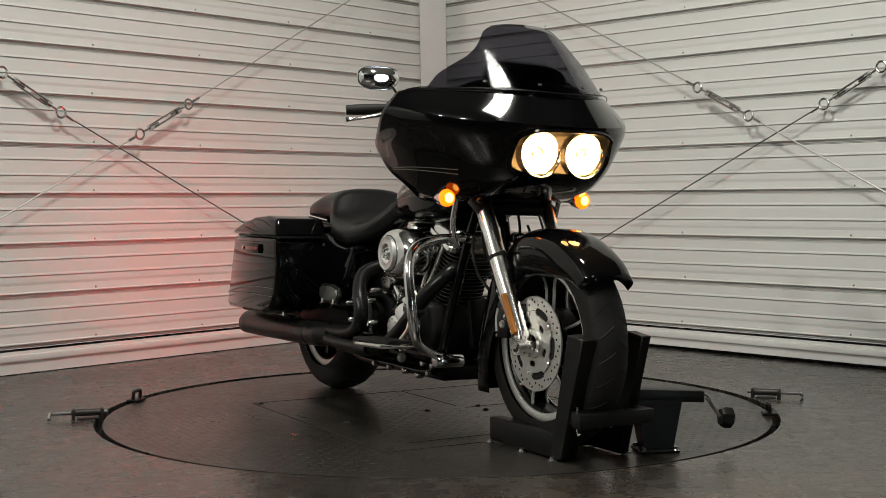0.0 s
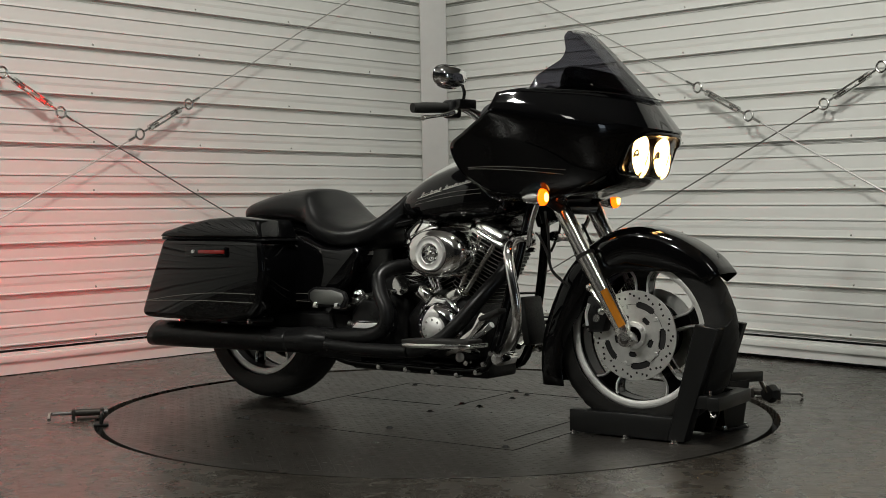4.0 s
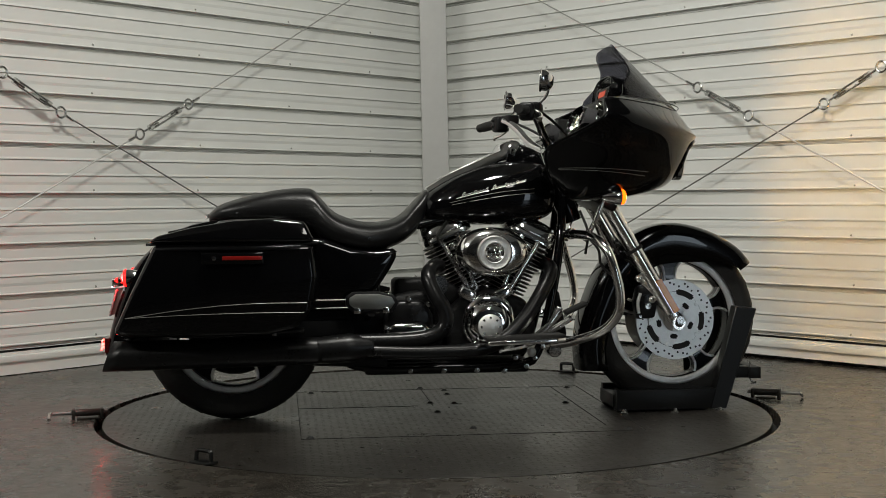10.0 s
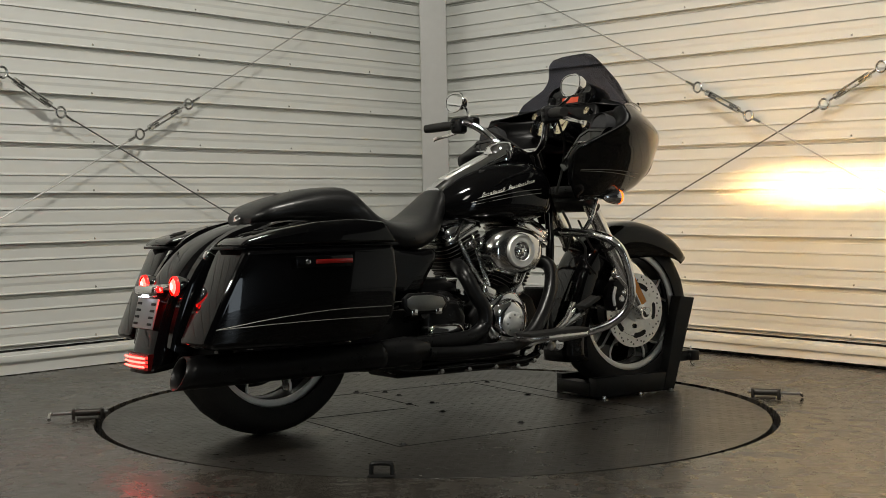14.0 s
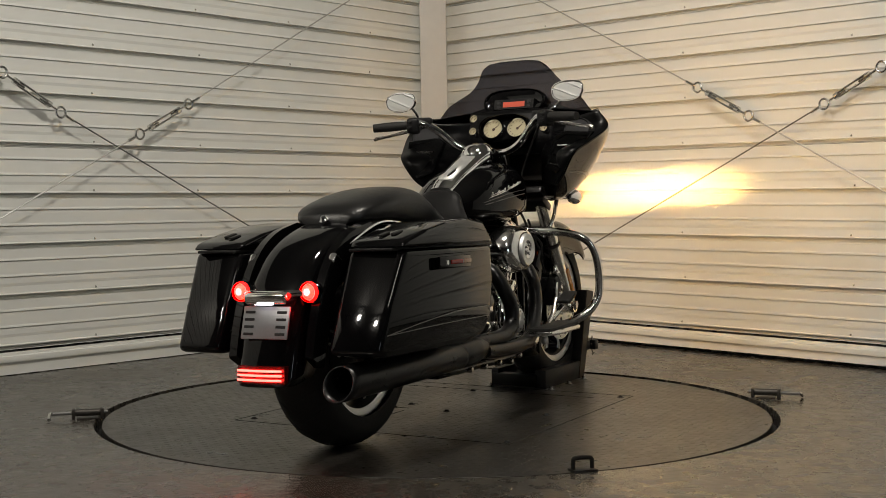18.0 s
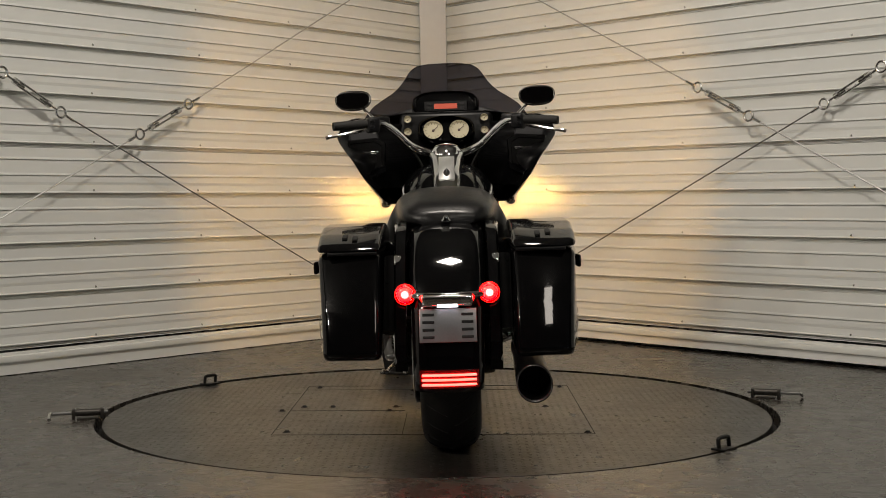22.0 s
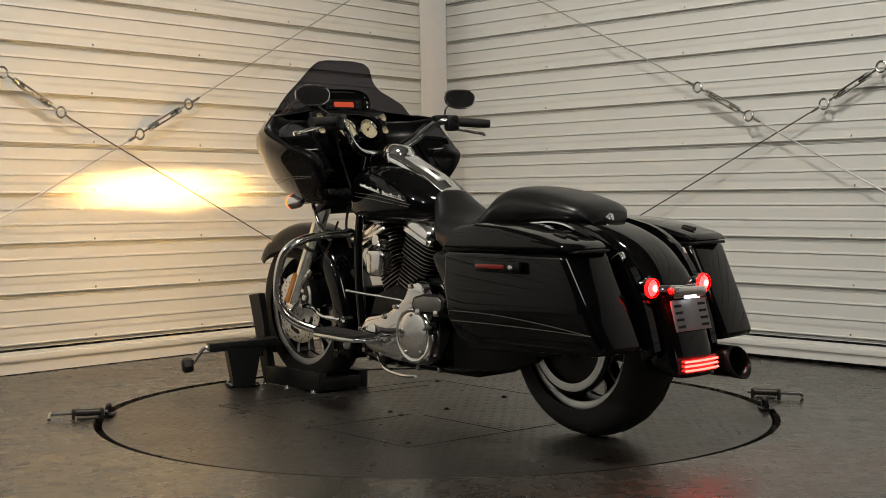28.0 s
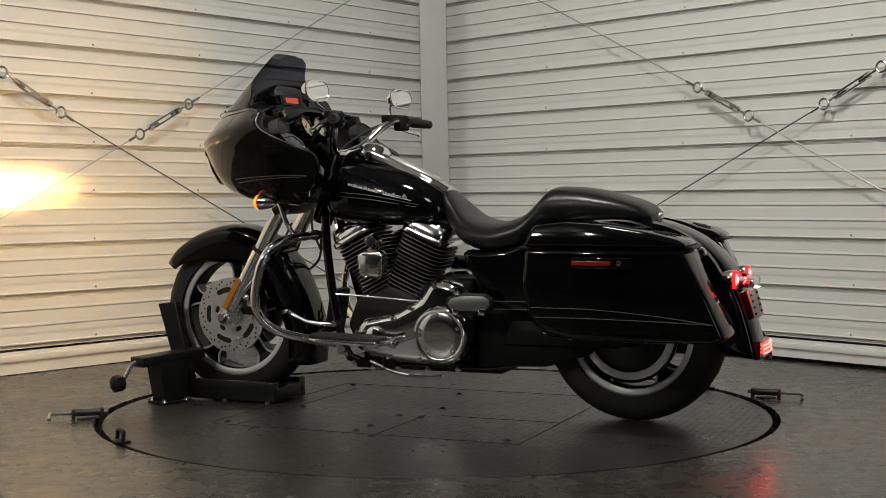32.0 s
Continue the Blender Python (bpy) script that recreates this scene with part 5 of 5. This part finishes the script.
slab(bm, [(-0.205, 0.285), (-0.055, 0.285), (-0.05, 0.325), (-0.075, 0.345), (-0.185, 0.345), (-0.21, 0.325)], -0.206, -0.15, 0.014, 3)
part("oil_cover", bm, M_CHROME, gearbox, "chrome lower gearbox cover")
for x, z in ((-0.19, 0.41), (-0.06, 0.41), (-0.21, 0.33), (-0.04, 0.33), (-0.13, 0.43), (-0.24, 0.39), (-0.03, 0.45)):
    bm = turned(B(), [(0, 0.016), (0.008, 0.014), (0.011, 0.004), (0.011, -0.02)], axis((x, -0.197, z), (0, -1, 0)), 10)
    part("bolt", bm, M_ZINC, gearbox)
bm = B()
ball(bm, (-0.20, -0.17, 0.43), (0.03, 0.02, 0.028))
part("filler_cap", bm, M_CHROME, gearbox)
CR = Vector((0.168, 0, 0.335))
for name, lean, yoff in (("rear_cylinder", -24, 0.012), ("front_cylinder", 27, -0.012)):
    a = radians(lean)
    up = Vector((math.sin(a), 0, math.cos(a)))
    fwd = Vector((math.cos(a), 0, -math.sin(a)))
    cyl = new(name)
    cyl.parent = eng
    m = Matrix.Identity(4)
    m.col[0][:3], m.col[1][:3], m.col[2][:3], m.col[3][:3] = fwd, (0, 1, 0), up, CR + Vector((0, yoff, 0))
    bm = B()
    made = turned(bm, [(0, 0.10), (0.055, 0.10), (0.055, 0.335), (0, 0.335)], m, 20)
    part("barrel", bm, M_WRINKLE, cyl)
    for w, ks in ((0.082, range(9)), (0.092, range(9, 15))):
        made = []
        for nm, g, t, mt in (("fin", 0.0, 0.0042, M_WRINKLE), ("fin_edge", 0.0012, 0.0016, M_FIN)):
            loop = []
            for q in range(24):
                an = 2 * math.pi * q / 24
                loop.append((math.copysign(abs(math.cos(an)) ** 0.45, math.cos(an)) * (w + g), math.copysign(abs(math.sin(an)) ** 0.45, math.sin(an)) * (w * 1.1 + g)))
            one = None
            for k in ks:
                at = m @ Matrix.Translation((0, 0, 0.118 + k * 0.0148))
                if one is None:
                    one = part(nm, rings(B(), [[Vector((x, y, -t / 2)) for x, y in loop], [Vector((x, y, t / 2)) for x, y in loop]]), mt, cyl)
                    one.matrix_basis = at
                else:
                    again(nm, one, at, cyl)
    def pillow(stations, e=0.32):
        return [[m @ Vector((wx * math.copysign(abs(math.cos(q)) ** e, math.cos(q)), wy * math.copysign(abs(math.sin(q)) ** e, math.sin(q)), h)) for q in (2 * math.pi * (k + 0.5) / 32 for k in range(32))] for wx, wy, h in stations]
    part("rocker_base", rings(B(), pillow(((0.088, 0.108, 0.338), (0.094, 0.116, 0.342), (0.094, 0.116, 0.358), (0.090, 0.112, 0.362)))), M_POLISH, cyl, "chrome rocker box base", 50)
    part("rocker_cover", rings(B(), pillow(((0.086, 0.108, 0.362), (0.090, 0.113, 0.366), (0.088, 0.110, 0.384), (0.080, 0.100, 0.400), (0.066, 0.084, 0.412), (0.045, 0.060, 0.418)), 0.42)), M_POLISH, cyl, "chrome rocker cover", 60)
    for sx, sy in ((-1, -1), (1, -1), (-1, 1), (1, 1)):
        bm = turned(B(), [(0, 0.016), (0.0065, 0.015), (0.008, 0.004), (0.008, -0.01)], m @ pose(sx * 0.066, sy * 0.086, 0.392), 10)
        part("cover_bolt", bm, M_ZINC, cyl)
    # push-rod tubes on the right
    for dx in (-0.022, 0.022):
        bm = tube(B(), [m @ Vector((dx * 0.5, -0.118, 0.13)), m @ Vector((dx * 1.5, -0.105, 0.35))], 0.0105, 10)
        part("pushrod_tube", bm, M_POLISH, cyl)
    for h in (0.15, 0.31):
        bm = turned(B(), [(0.0125, -0.01), (0.0145, -0.006), (0.0145, 0.006), (0.0125, 0.01)], axis(m @ Vector((0.0, -0.115, h)), up), 12)
        part("tube_collar", bm, M_CHROME, cyl)
# lifter blocks
for dx in (-0.075, 0.055):
    bm = B()
    box(bm, (0.065, 0.05, 0.045), (0.16 + dx, -0.145, 0.445), (0, -30 if dx > 0 else 30, 0), bevel=0.012, seg=3)
    part("lifter_cover", bm, M_POLISH, eng)
# cam cover and timing cover
bm = B()
slab(bm, [(0.085, 0.265), (0.235, 0.265), (0.262, 0.33), (0.250, 0.40), (0.20, 0.445), (0.13, 0.445), (0.075, 0.40), (0.06, 0.33)], -0.178, -0.13, 0.022, 4)
turned(bm, [(0.088, 0.0), (0.083, 0.012), (0.072, 0.024), (0.060, 0.032), (0.050, 0.034), (0.0, 0.034)], axis((0.160, -0.170, 0.335), (0, -1, 0)), 40)
cam_cover = part("cam_cover", bm, M_CHROME, eng, "chrome cam cover", 60)
bm = turned(B(), [(0, 0.012), (0.039, 0.012), (0.044, 0.008), (0.046, -0.01)], axis((0.160, -0.204, 0.328), (0, -1, 0)), 32)
tc = part("timing_cover", bm, M_ALU, cam_cover, "round brushed timing cover")
bm = B()
for k in range(8):
    a = math.pi * k / 4
    bmesh.ops.create_cube(bm, size=1, matrix=axis((0.160, -0.2165, 0.328), (0, -1, 0)) @ pose(0, 0, 0, 0, 0, math.degrees(a)) @ Matrix.Translation((0.033, 0, 0)) @ Matrix.Diagonal((0.007, 0.007, 0.0012, 1)))
part("engraving", bm, M_ZINC, tc)
# oval air cleaner on the right
m = axis((0.171, -0.185, 0.592), (0, -1, 0))
ac = new("air_cleaner")
ac.parent = eng
bm = B()
loops = []
for r, h in ((0.94, -0.05), (1.0, -0.03), (1.0, 0.0), (0.96, 0.025), (0.86, 0.043), (0.7, 0.053), (0.45, 0.055)):
    loops.append([m @ Vector((r * 0.130 * math.copysign(abs(math.cos(q)) ** 0.9, math.cos(q)), r * 0.089 * math.sin(q), h)) for q in (2 * math.pi * k / 40 for k in range(40))])
rings(bm, loops)
part("cover", bm, M_POLISH, ac, "oval chrome air cleaner cover", 60)
bm = turned(B(), [(0.034, 0.064), (0.0365, 0.0675), (0.040, 0.0662), (0.053, 0.0662), (0.0565, 0.068), (0.060, 0.064), (0.061, 0.05)], m, 48)
part("ring", bm, M_ALU, ac, "brushed metal ring")
bm = turned(B(), [(0.061, 0.0545), (0.0645, 0.0560), (0.0645, 0.05)], m, 48)
part("ring_joint", bm, M_BOLT, ac)
bm = turned(B(), [(0, 0.068), (0.010, 0.066), (0.024, 0.058), (0.034, 0.064)], m, 30)
part("insert", bm, M_CHROME, ac)
bm = B()
for k in range(5):
    a = 2 * math.pi * k / 5
    ball(bm, m @ Vector((0.017 * math.cos(a), 0.017 * math.sin(a), 0.066)), (0.006, 0.005, 0.006), 8)
part("insert_boss", bm, M_CHROME, ac)

# primary case on the left
bm = B()
slab(bm, [(0.27, 0.30), (0.23, 0.355), (0.10, 0.375), (0.0, 0.43), (-0.04, 0.492), (-0.065, 0.502), (-0.145, 0.490), (-0.178, 0.43), (-0.198, 0.31), (-0.172, 0.225), (-0.10, 0.190), (0.10, 0.20), (0.23, 0.225)], 0.12, 0.225, 0.032, 5)
prim = part("primary_cover", bm, M_CHROME, eng, "chrome primary chain cover", 60)
m = axis((-0.088, 0.223, 0.305), (0, 1, 0))
bm = turned(B(), [(0, 0.022), (0.05, 0.0212), (0.080, 0.0188), (0.0835, 0.0165), (0.0865, 0.0185), (0.093, 0.0195), (0.100, 0.015), (0.1035, 0.006), (0.1045, -0.012)], m, 48)
dc = part("derby_cover", bm, M_POLISH, prim, "round chrome clutch cover")
for k in range(5):
    a = 2 * math.pi * (k + 0.3) / 5
    bm = turned(B(), [(0, 0.006), (0.006, 0.005), (0.008, 0)], m @ pose(0.0745 * math.cos(a), 0.0745 * math.sin(a), 0.0185), 10)
    part("bolt", bm, M_ZINC, dc)
bm = turned(B(), [(0, 0.014), (0.03, 0.013), (0.04, 0.006), (0.042, -0.01)], axis((0.17, 0.224, 0.29), (0, 1, 0)), 28)
part("inspection_cover", bm, M_CHROME, prim)
for x, z in ((0.245, 0.305), (0.10, 0.36), (-0.065, 0.48), (-0.14, 0.470), (-0.168, 0.42), (0.0, 0.212), (0.12, 0.218), (-0.155, 0.226), (0.03, 0.40)):
    bm = turned(B(), [(0, 0.010), (0.008, 0.009), (0.010, 0.0), (0.010, -0.03)], axis((x, 0.222, z), (0, 1, 0)), 10)
    part("cover_bolt", bm, M_ZINC, prim)
# horn cover between the cylinders
bm = B()
slab(bm, [(0.165, 0.50), (0.255, 0.50), (0.268, 0.585), (0.245, 0.605), (0.175, 0.605), (0.155, 0.585)], 0.125, 0.185, 0.016, 3)
horn = part("horn_cover", bm, M_POLISH, eng, "chrome horn cover")
bm = turned(B(), [(0, 0.02), (0.02, 0.018), (0.026, 0.0), (0.026, -0.03)], axis((0.215, 0.15, 0.635), (0, 1, 0.2)), 16)
part("horn_stud", bm, M_CHROME, horn)
# shift linkage
bm = tube(B(), [(0.33, 0.225, 0.445), (0.10, 0.215, 0.43), (-0.02, 0.2, 0.42)], 0.005, 8)
part("shift_rod", bm, M_CHROME, eng)
bm = tube(B(), [(0.335, 0.20, 0.335), (0.335, 0.24, 0.335)], 0.012, 8)
tube(bm, [(0.335, 0.255, 0.335), (0.43, 0.27, 0.345), (0.50, 0.275, 0.38), (0.50, 0.32, 0.382)], 0.008, 8)
part("shift_lever", bm, M_CHROME, eng)

# exhaust
ex = new("exhaust")
ex.parent = bike
bm = tube(B(), [(-0.01, -0.10, 0.545), (-0.045, -0.17, 0.535), (-0.062, -0.225, 0.505), (-0.04, -0.25, 0.445), (-0.008, -0.258, 0.39), (-0.012, -0.26, 0.335), (-0.06, -0.262, 0.302), (-0.15, -0.262, 0.290), (-0.33, -0.255, 0.288)], 0.027, 14, 50)
part("rear_header", bm, M_SATIN, ex, "satin black exhaust header")
bm = tube(B(), [(0.36, -0.06, 0.555), (0.395, -0.125, 0.53), (0.35, -0.19, 0.45), (0.27, -0.228, 0.345), (0.18, -0.25, 0.275), (0.05, -0.265, 0.248), (-0.12, -0.262, 0.245), (-0.30, -0.258, 0.258)], 0.026, 14, 50)
part("front_header", bm, M_SATIN, ex, "satin black exhaust header")
bm = tube(B(), [(-0.26, -0.256, 0.27), (-0.33, -0.256, 0.268), (-0.42, -0.256, 0.262), (-0.50, -0.255, 0.26)], [0.034, 0.050, 0.048, 0.042], 18, 16)
part("collector", bm, M_SATIN, ex)
a, b = Vector((-0.44, -0.256, 0.260)), Vector((-1.155, -0.243, 0.252))
bm = tube(B(), [a, a.lerp(b, 0.03), a.lerp(b, 0.5), b], [0.042, 0.045, 0.047, 0.048], 28, 20, caps=False)
for v in bm.verts:
    if v.co.x < -1.10:
        v.co.x -= (0.264 - v.co.z) * 0.42
part("muffler", bm, M_SATIN, ex, "satin black slash-cut muffler").modifiers.new("thickness", "SOLIDIFY").thickness = -0.004
bm = turned(B(), [(0, 0), (0.044, 0)], axis((-1.02, -0.243, 0.254), (1, 0, 0)), 24)
part("baffle", bm, M_PIT, ex)
bm = tube(B(), [(-0.72, -0.25, 0.2565), (-0.742, -0.2495, 0.2565)], 0.0482, 24)
part("clamp_band", bm, M_SATIN, ex)
# a heat shield lies along the lower right pipe
bm = tube(B(), [(0.10, -0.275, 0.252), (-0.10, -0.278, 0.250), (-0.26, -0.275, 0.256)], 0.022, 12)
part("heat_shield", bm, M_SATIN, ex)

# oil tank and starter behind the cylinders
bm = B()
slab(bm, [(-0.17, 0.40), (0.10, 0.40), (0.06, 0.47), (-0.02, 0.50), (-0.17, 0.50)], -0.095, 0.095, 0.02, 3)
part("oil_tank", bm, M_WRINKLE, eng, "black oil tank")
bm = tube(B(), [(-0.02, -0.04, 0.475), (-0.02, -0.155, 0.475)], 0.036, 18)
part("starter_motor", bm, M_POLISH, eng, "chrome starter motor cover")
for k, dx in enumerate((-0.07, 0.07)):
    bm = tube(B(), [(0.17 + dx, 0.03, 0.70), (0.17 + dx * 1.8, -0.08, 0.72), (0.17 + dx * 2.6, -0.115, 0.66), (0.17 + dx * 2.5, -0.09, 0.62)], 0.0045, 8)
    part("plug_wire", bm, M_RUBBER, eng)
    bm = turned(B(), [(0.020, -0.05), (0.024, -0.045), (0.024, 0.05), (0.020, 0.055), (0, 0.056)], axis((0.40 if k else 0.13, -0.12 if k else 0.16, 0.235 if k else 0.20), (0, -1 if k else 1, 0)), 18)
    part("oil_filter" if k else "drain_cover", bm, M_CHROME if k else M_SATIN, eng)

# engine guard, floorboards, foot pegs
guard = new("engine_guard")
guard.parent = bike
for s in (-1, 1):
    bm = tube(B(), [(0.47, s * 0.08, 0.655), (0.49, s * 0.16, 0.653), (0.515, s * 0.26, 0.645), (0.54, s * 0.335, 0.615), (0.565, s * 0.365, 0.555), (0.59, s * 0.368, 0.45), (0.585, s * 0.355, 0.375), (0.54, s * 0.315, 0.315), (0.46, s * 0.23, 0.275), (0.38, s * 0.14, 0.25)], 0.0165, 14, 60)
    part("guard_bar", bm, M_POLISH, guard, "chrome engine guard bar")
    bm = turned(B(), [(0.0185, -0.018), (0.021, -0.01), (0.021, 0.01), (0.0185, 0.018)], axis((0.478, s * 0.10, 0.655), (0.1, s, 0)), 14)
    part("clamp", bm, M_CHROME, guard)
for s in (-1, 1):
    fb = new("floorboard")
    fb.parent = bike
    dx = -0.02 if s > 0 else 0.0
    out = [(x + dx, y) for x, y in ((0.415, 0.25), (0.405, 0.345), (0.37, 0.37), (0.19, 0.372), (0.13, 0.355), (0.105, 0.30), (0.12, 0.255))]
    bm = B()
    vs = [[bm.verts.new((x, s * y, 0.275 + (x - 0.2) * 0.03 + z)) for x, y in out] for z in (0, 0.016)]
    rings_f = [bm.faces.new(vs[0]), bm.faces.new(vs[1])]
    for i in range(len(out)):
        j = (i + 1) % len(out)
        bm.faces.new((vs[0][i], vs[0][j], vs[1][j], vs[1][i]))
    bmesh.ops.recalc_face_normals(bm, faces=bm.faces)
    bmesh.ops.bevel(bm, geom=bm.edges[:], offset=0.005, segments=2, affect="EDGES", profile=0.5)
    part("pan", bm, M_POLISH, fb, "chrome footboard pan")
    bm = B()
    slab(bm, [(0.125 + dx, 0.288), (0.40 + dx, 0.297), (0.40 + dx, 0.309), (0.125 + dx, 0.300)], s * 0.262, s * 0.352, 0.004, 2)
    part("rubber_pad", bm, M_RUBBER, fb)
    bm = tube(B(), [(0.30, s * 0.14, 0.25), (0.29, s * 0.25, 0.272)], 0.012, 8)
    part("hanger", bm, M_CHROME, fb)
    bm = tube(B(), [(0.10, s * 0.14, 0.23), (0.10, s * 0.25, 0.268)], 0.012, 8)
    part("hanger", bm, M_CHROME, fb)
    bm = B()
    ball(bm, (0.30, s * 0.25, 0.240), (0.016, 0.015, 0.017), 12)
    part("hanger_knob", bm, M_FIN, fb)
    peg = new("passenger_footboard")
    peg.parent = bike
    peg.location.x = 0.05 if s > 0 else 0.0
    bm = B()
    prof = [(-0.355, 0.445), (-0.33, 0.462), (-0.24, 0.462), (-0.185, 0.448), (-0.172, 0.42), (-0.19, 0.39), (-0.33, 0.39), (-0.355, 0.415)]
    slab(bm, prof, s * 0.255, s * 0.272, 0.005, 2)
    part("board", bm, M_PLASTIC, peg, "folded-up black passenger footboard")
    bm = B()
    slab(bm, [(-0.263 + (x + 0.263) * 0.86, 0.429 + (z - 0.429) * 0.74) for x, z in prof], s * 0.268, s * 0.2755, 0.002, 2)
    part("inset_plate", bm, M_INSET, peg, "grey metal inset plate")
    for x in (-0.315, -0.215):
        bm = B()
        box(bm, (0.025, 0.02, 0.022), (x, s * 0.27, 0.397), bevel=0.004)
        part("hinge", bm, M_CHROME, peg)
    bm = tube(B(), [(-0.27, s * 0.13, 0.36), (-0.265, s * 0.26, 0.385)], 0.013, 8)
    part("arm", bm, M_SATIN, peg)
# brake pedal on the right
bm = tube(B(), [(0.20, -0.17, 0.24), (0.30, -0.235, 0.27), (0.38, -0.255, 0.32), (0.44, -0.27, 0.36)], 0.011, 8)
pedal = part("brake_pedal", bm, M_CHROME, bike)
bm = B()
box(bm, (0.085, 0.055, 0.016), (0.45, -0.285, 0.395), (0, -24, 0), bevel=0.005)
part("pad", bm, M_RUBBER, pedal)
bm = B()
slab(bm, [(0.27, 0.265), (0.33, 0.285), (0.405, 0.365), (0.41, 0.395), (0.39, 0.40), (0.36, 0.345), (0.30, 0.30)], -0.268, -0.255, 0.004, 2)
part("blade", bm, M_SLIDER, pedal, "polished pedal blade")
for s in (-1, 1):
    bm = B()
    box(bm, (0.05, 0.025, 0.035), (-1.0, s * 0.145, 0.60), (0, 30, 0), bevel=0.008, seg=3)
    part("bag_bracket", bm, M_CHROME, bike)
    bm = tube(B(), [(-0.55, s * 0.15, 0.70), (-0.75, s * 0.155, 0.71), (-0.93, s * 0.15, 0.65)], 0.007, 8)
    part("grab_rail", bm, M_CHROME, bike)
for x, z in ((0.30, 0.18), (0.22, 0.165), (0.33, 0.21), (0.12, 0.17), (0.0, 0.17), (-0.12, 0.172), (0.36, 0.25), (0.26, 0.21)):
    for s in (-1, 1):
        bm = turned(B(), [(0, 0.010), (0.009, 0.009), (0.011, 0.0), (0.011, -0.02)], axis((x, s * 0.143, z), (0, s, 0)), 8)
        part("frame_bolt", bm, M_ZINC, bike)
# side stand, folded
bm = tube(B(), [(0.22, 0.16, 0.19), (0.10, 0.22, 0.165), (-0.02, 0.24, 0.155), (-0.10, 0.24, 0.16)], 0.008, 8)
part("side_stand", bm, M_CHROME, bike, "folded chrome side stand")
# wires and hoses by the neck
for pts in ([(0.52, -0.10, 0.66), (0.57, -0.13, 0.60), (0.585, -0.12, 0.54), (0.64, -0.11, 0.49)], [(0.50, 0.08, 0.76), (0.49, 0.10, 0.68), (0.45, 0.11, 0.60)], [(0.52, -0.06, 0.74), (0.545, -0.08, 0.66), (0.54, -0.06, 0.58)]):
    bm = tube(B(), pts, 0.005, 8)
    part("hose", bm, M_RUBBER, bike)


# ---- what moves ----
def motions():
    times = [i * 1.0 for i in range(33)]
    lean = pose(0, -0.06, -0.003, -1.4, 0, 0)
    for thing, place in ((turntable, pose(0, 0, 0)), (chock, pose(0, -0.02, -0.003)), (bike, pose(0, 0, 0.0) @ lean)):
        walk(thing, [(t, pose(0, 0, 0, 0, 0, heading(t)) @ place) for t in times])


motions()
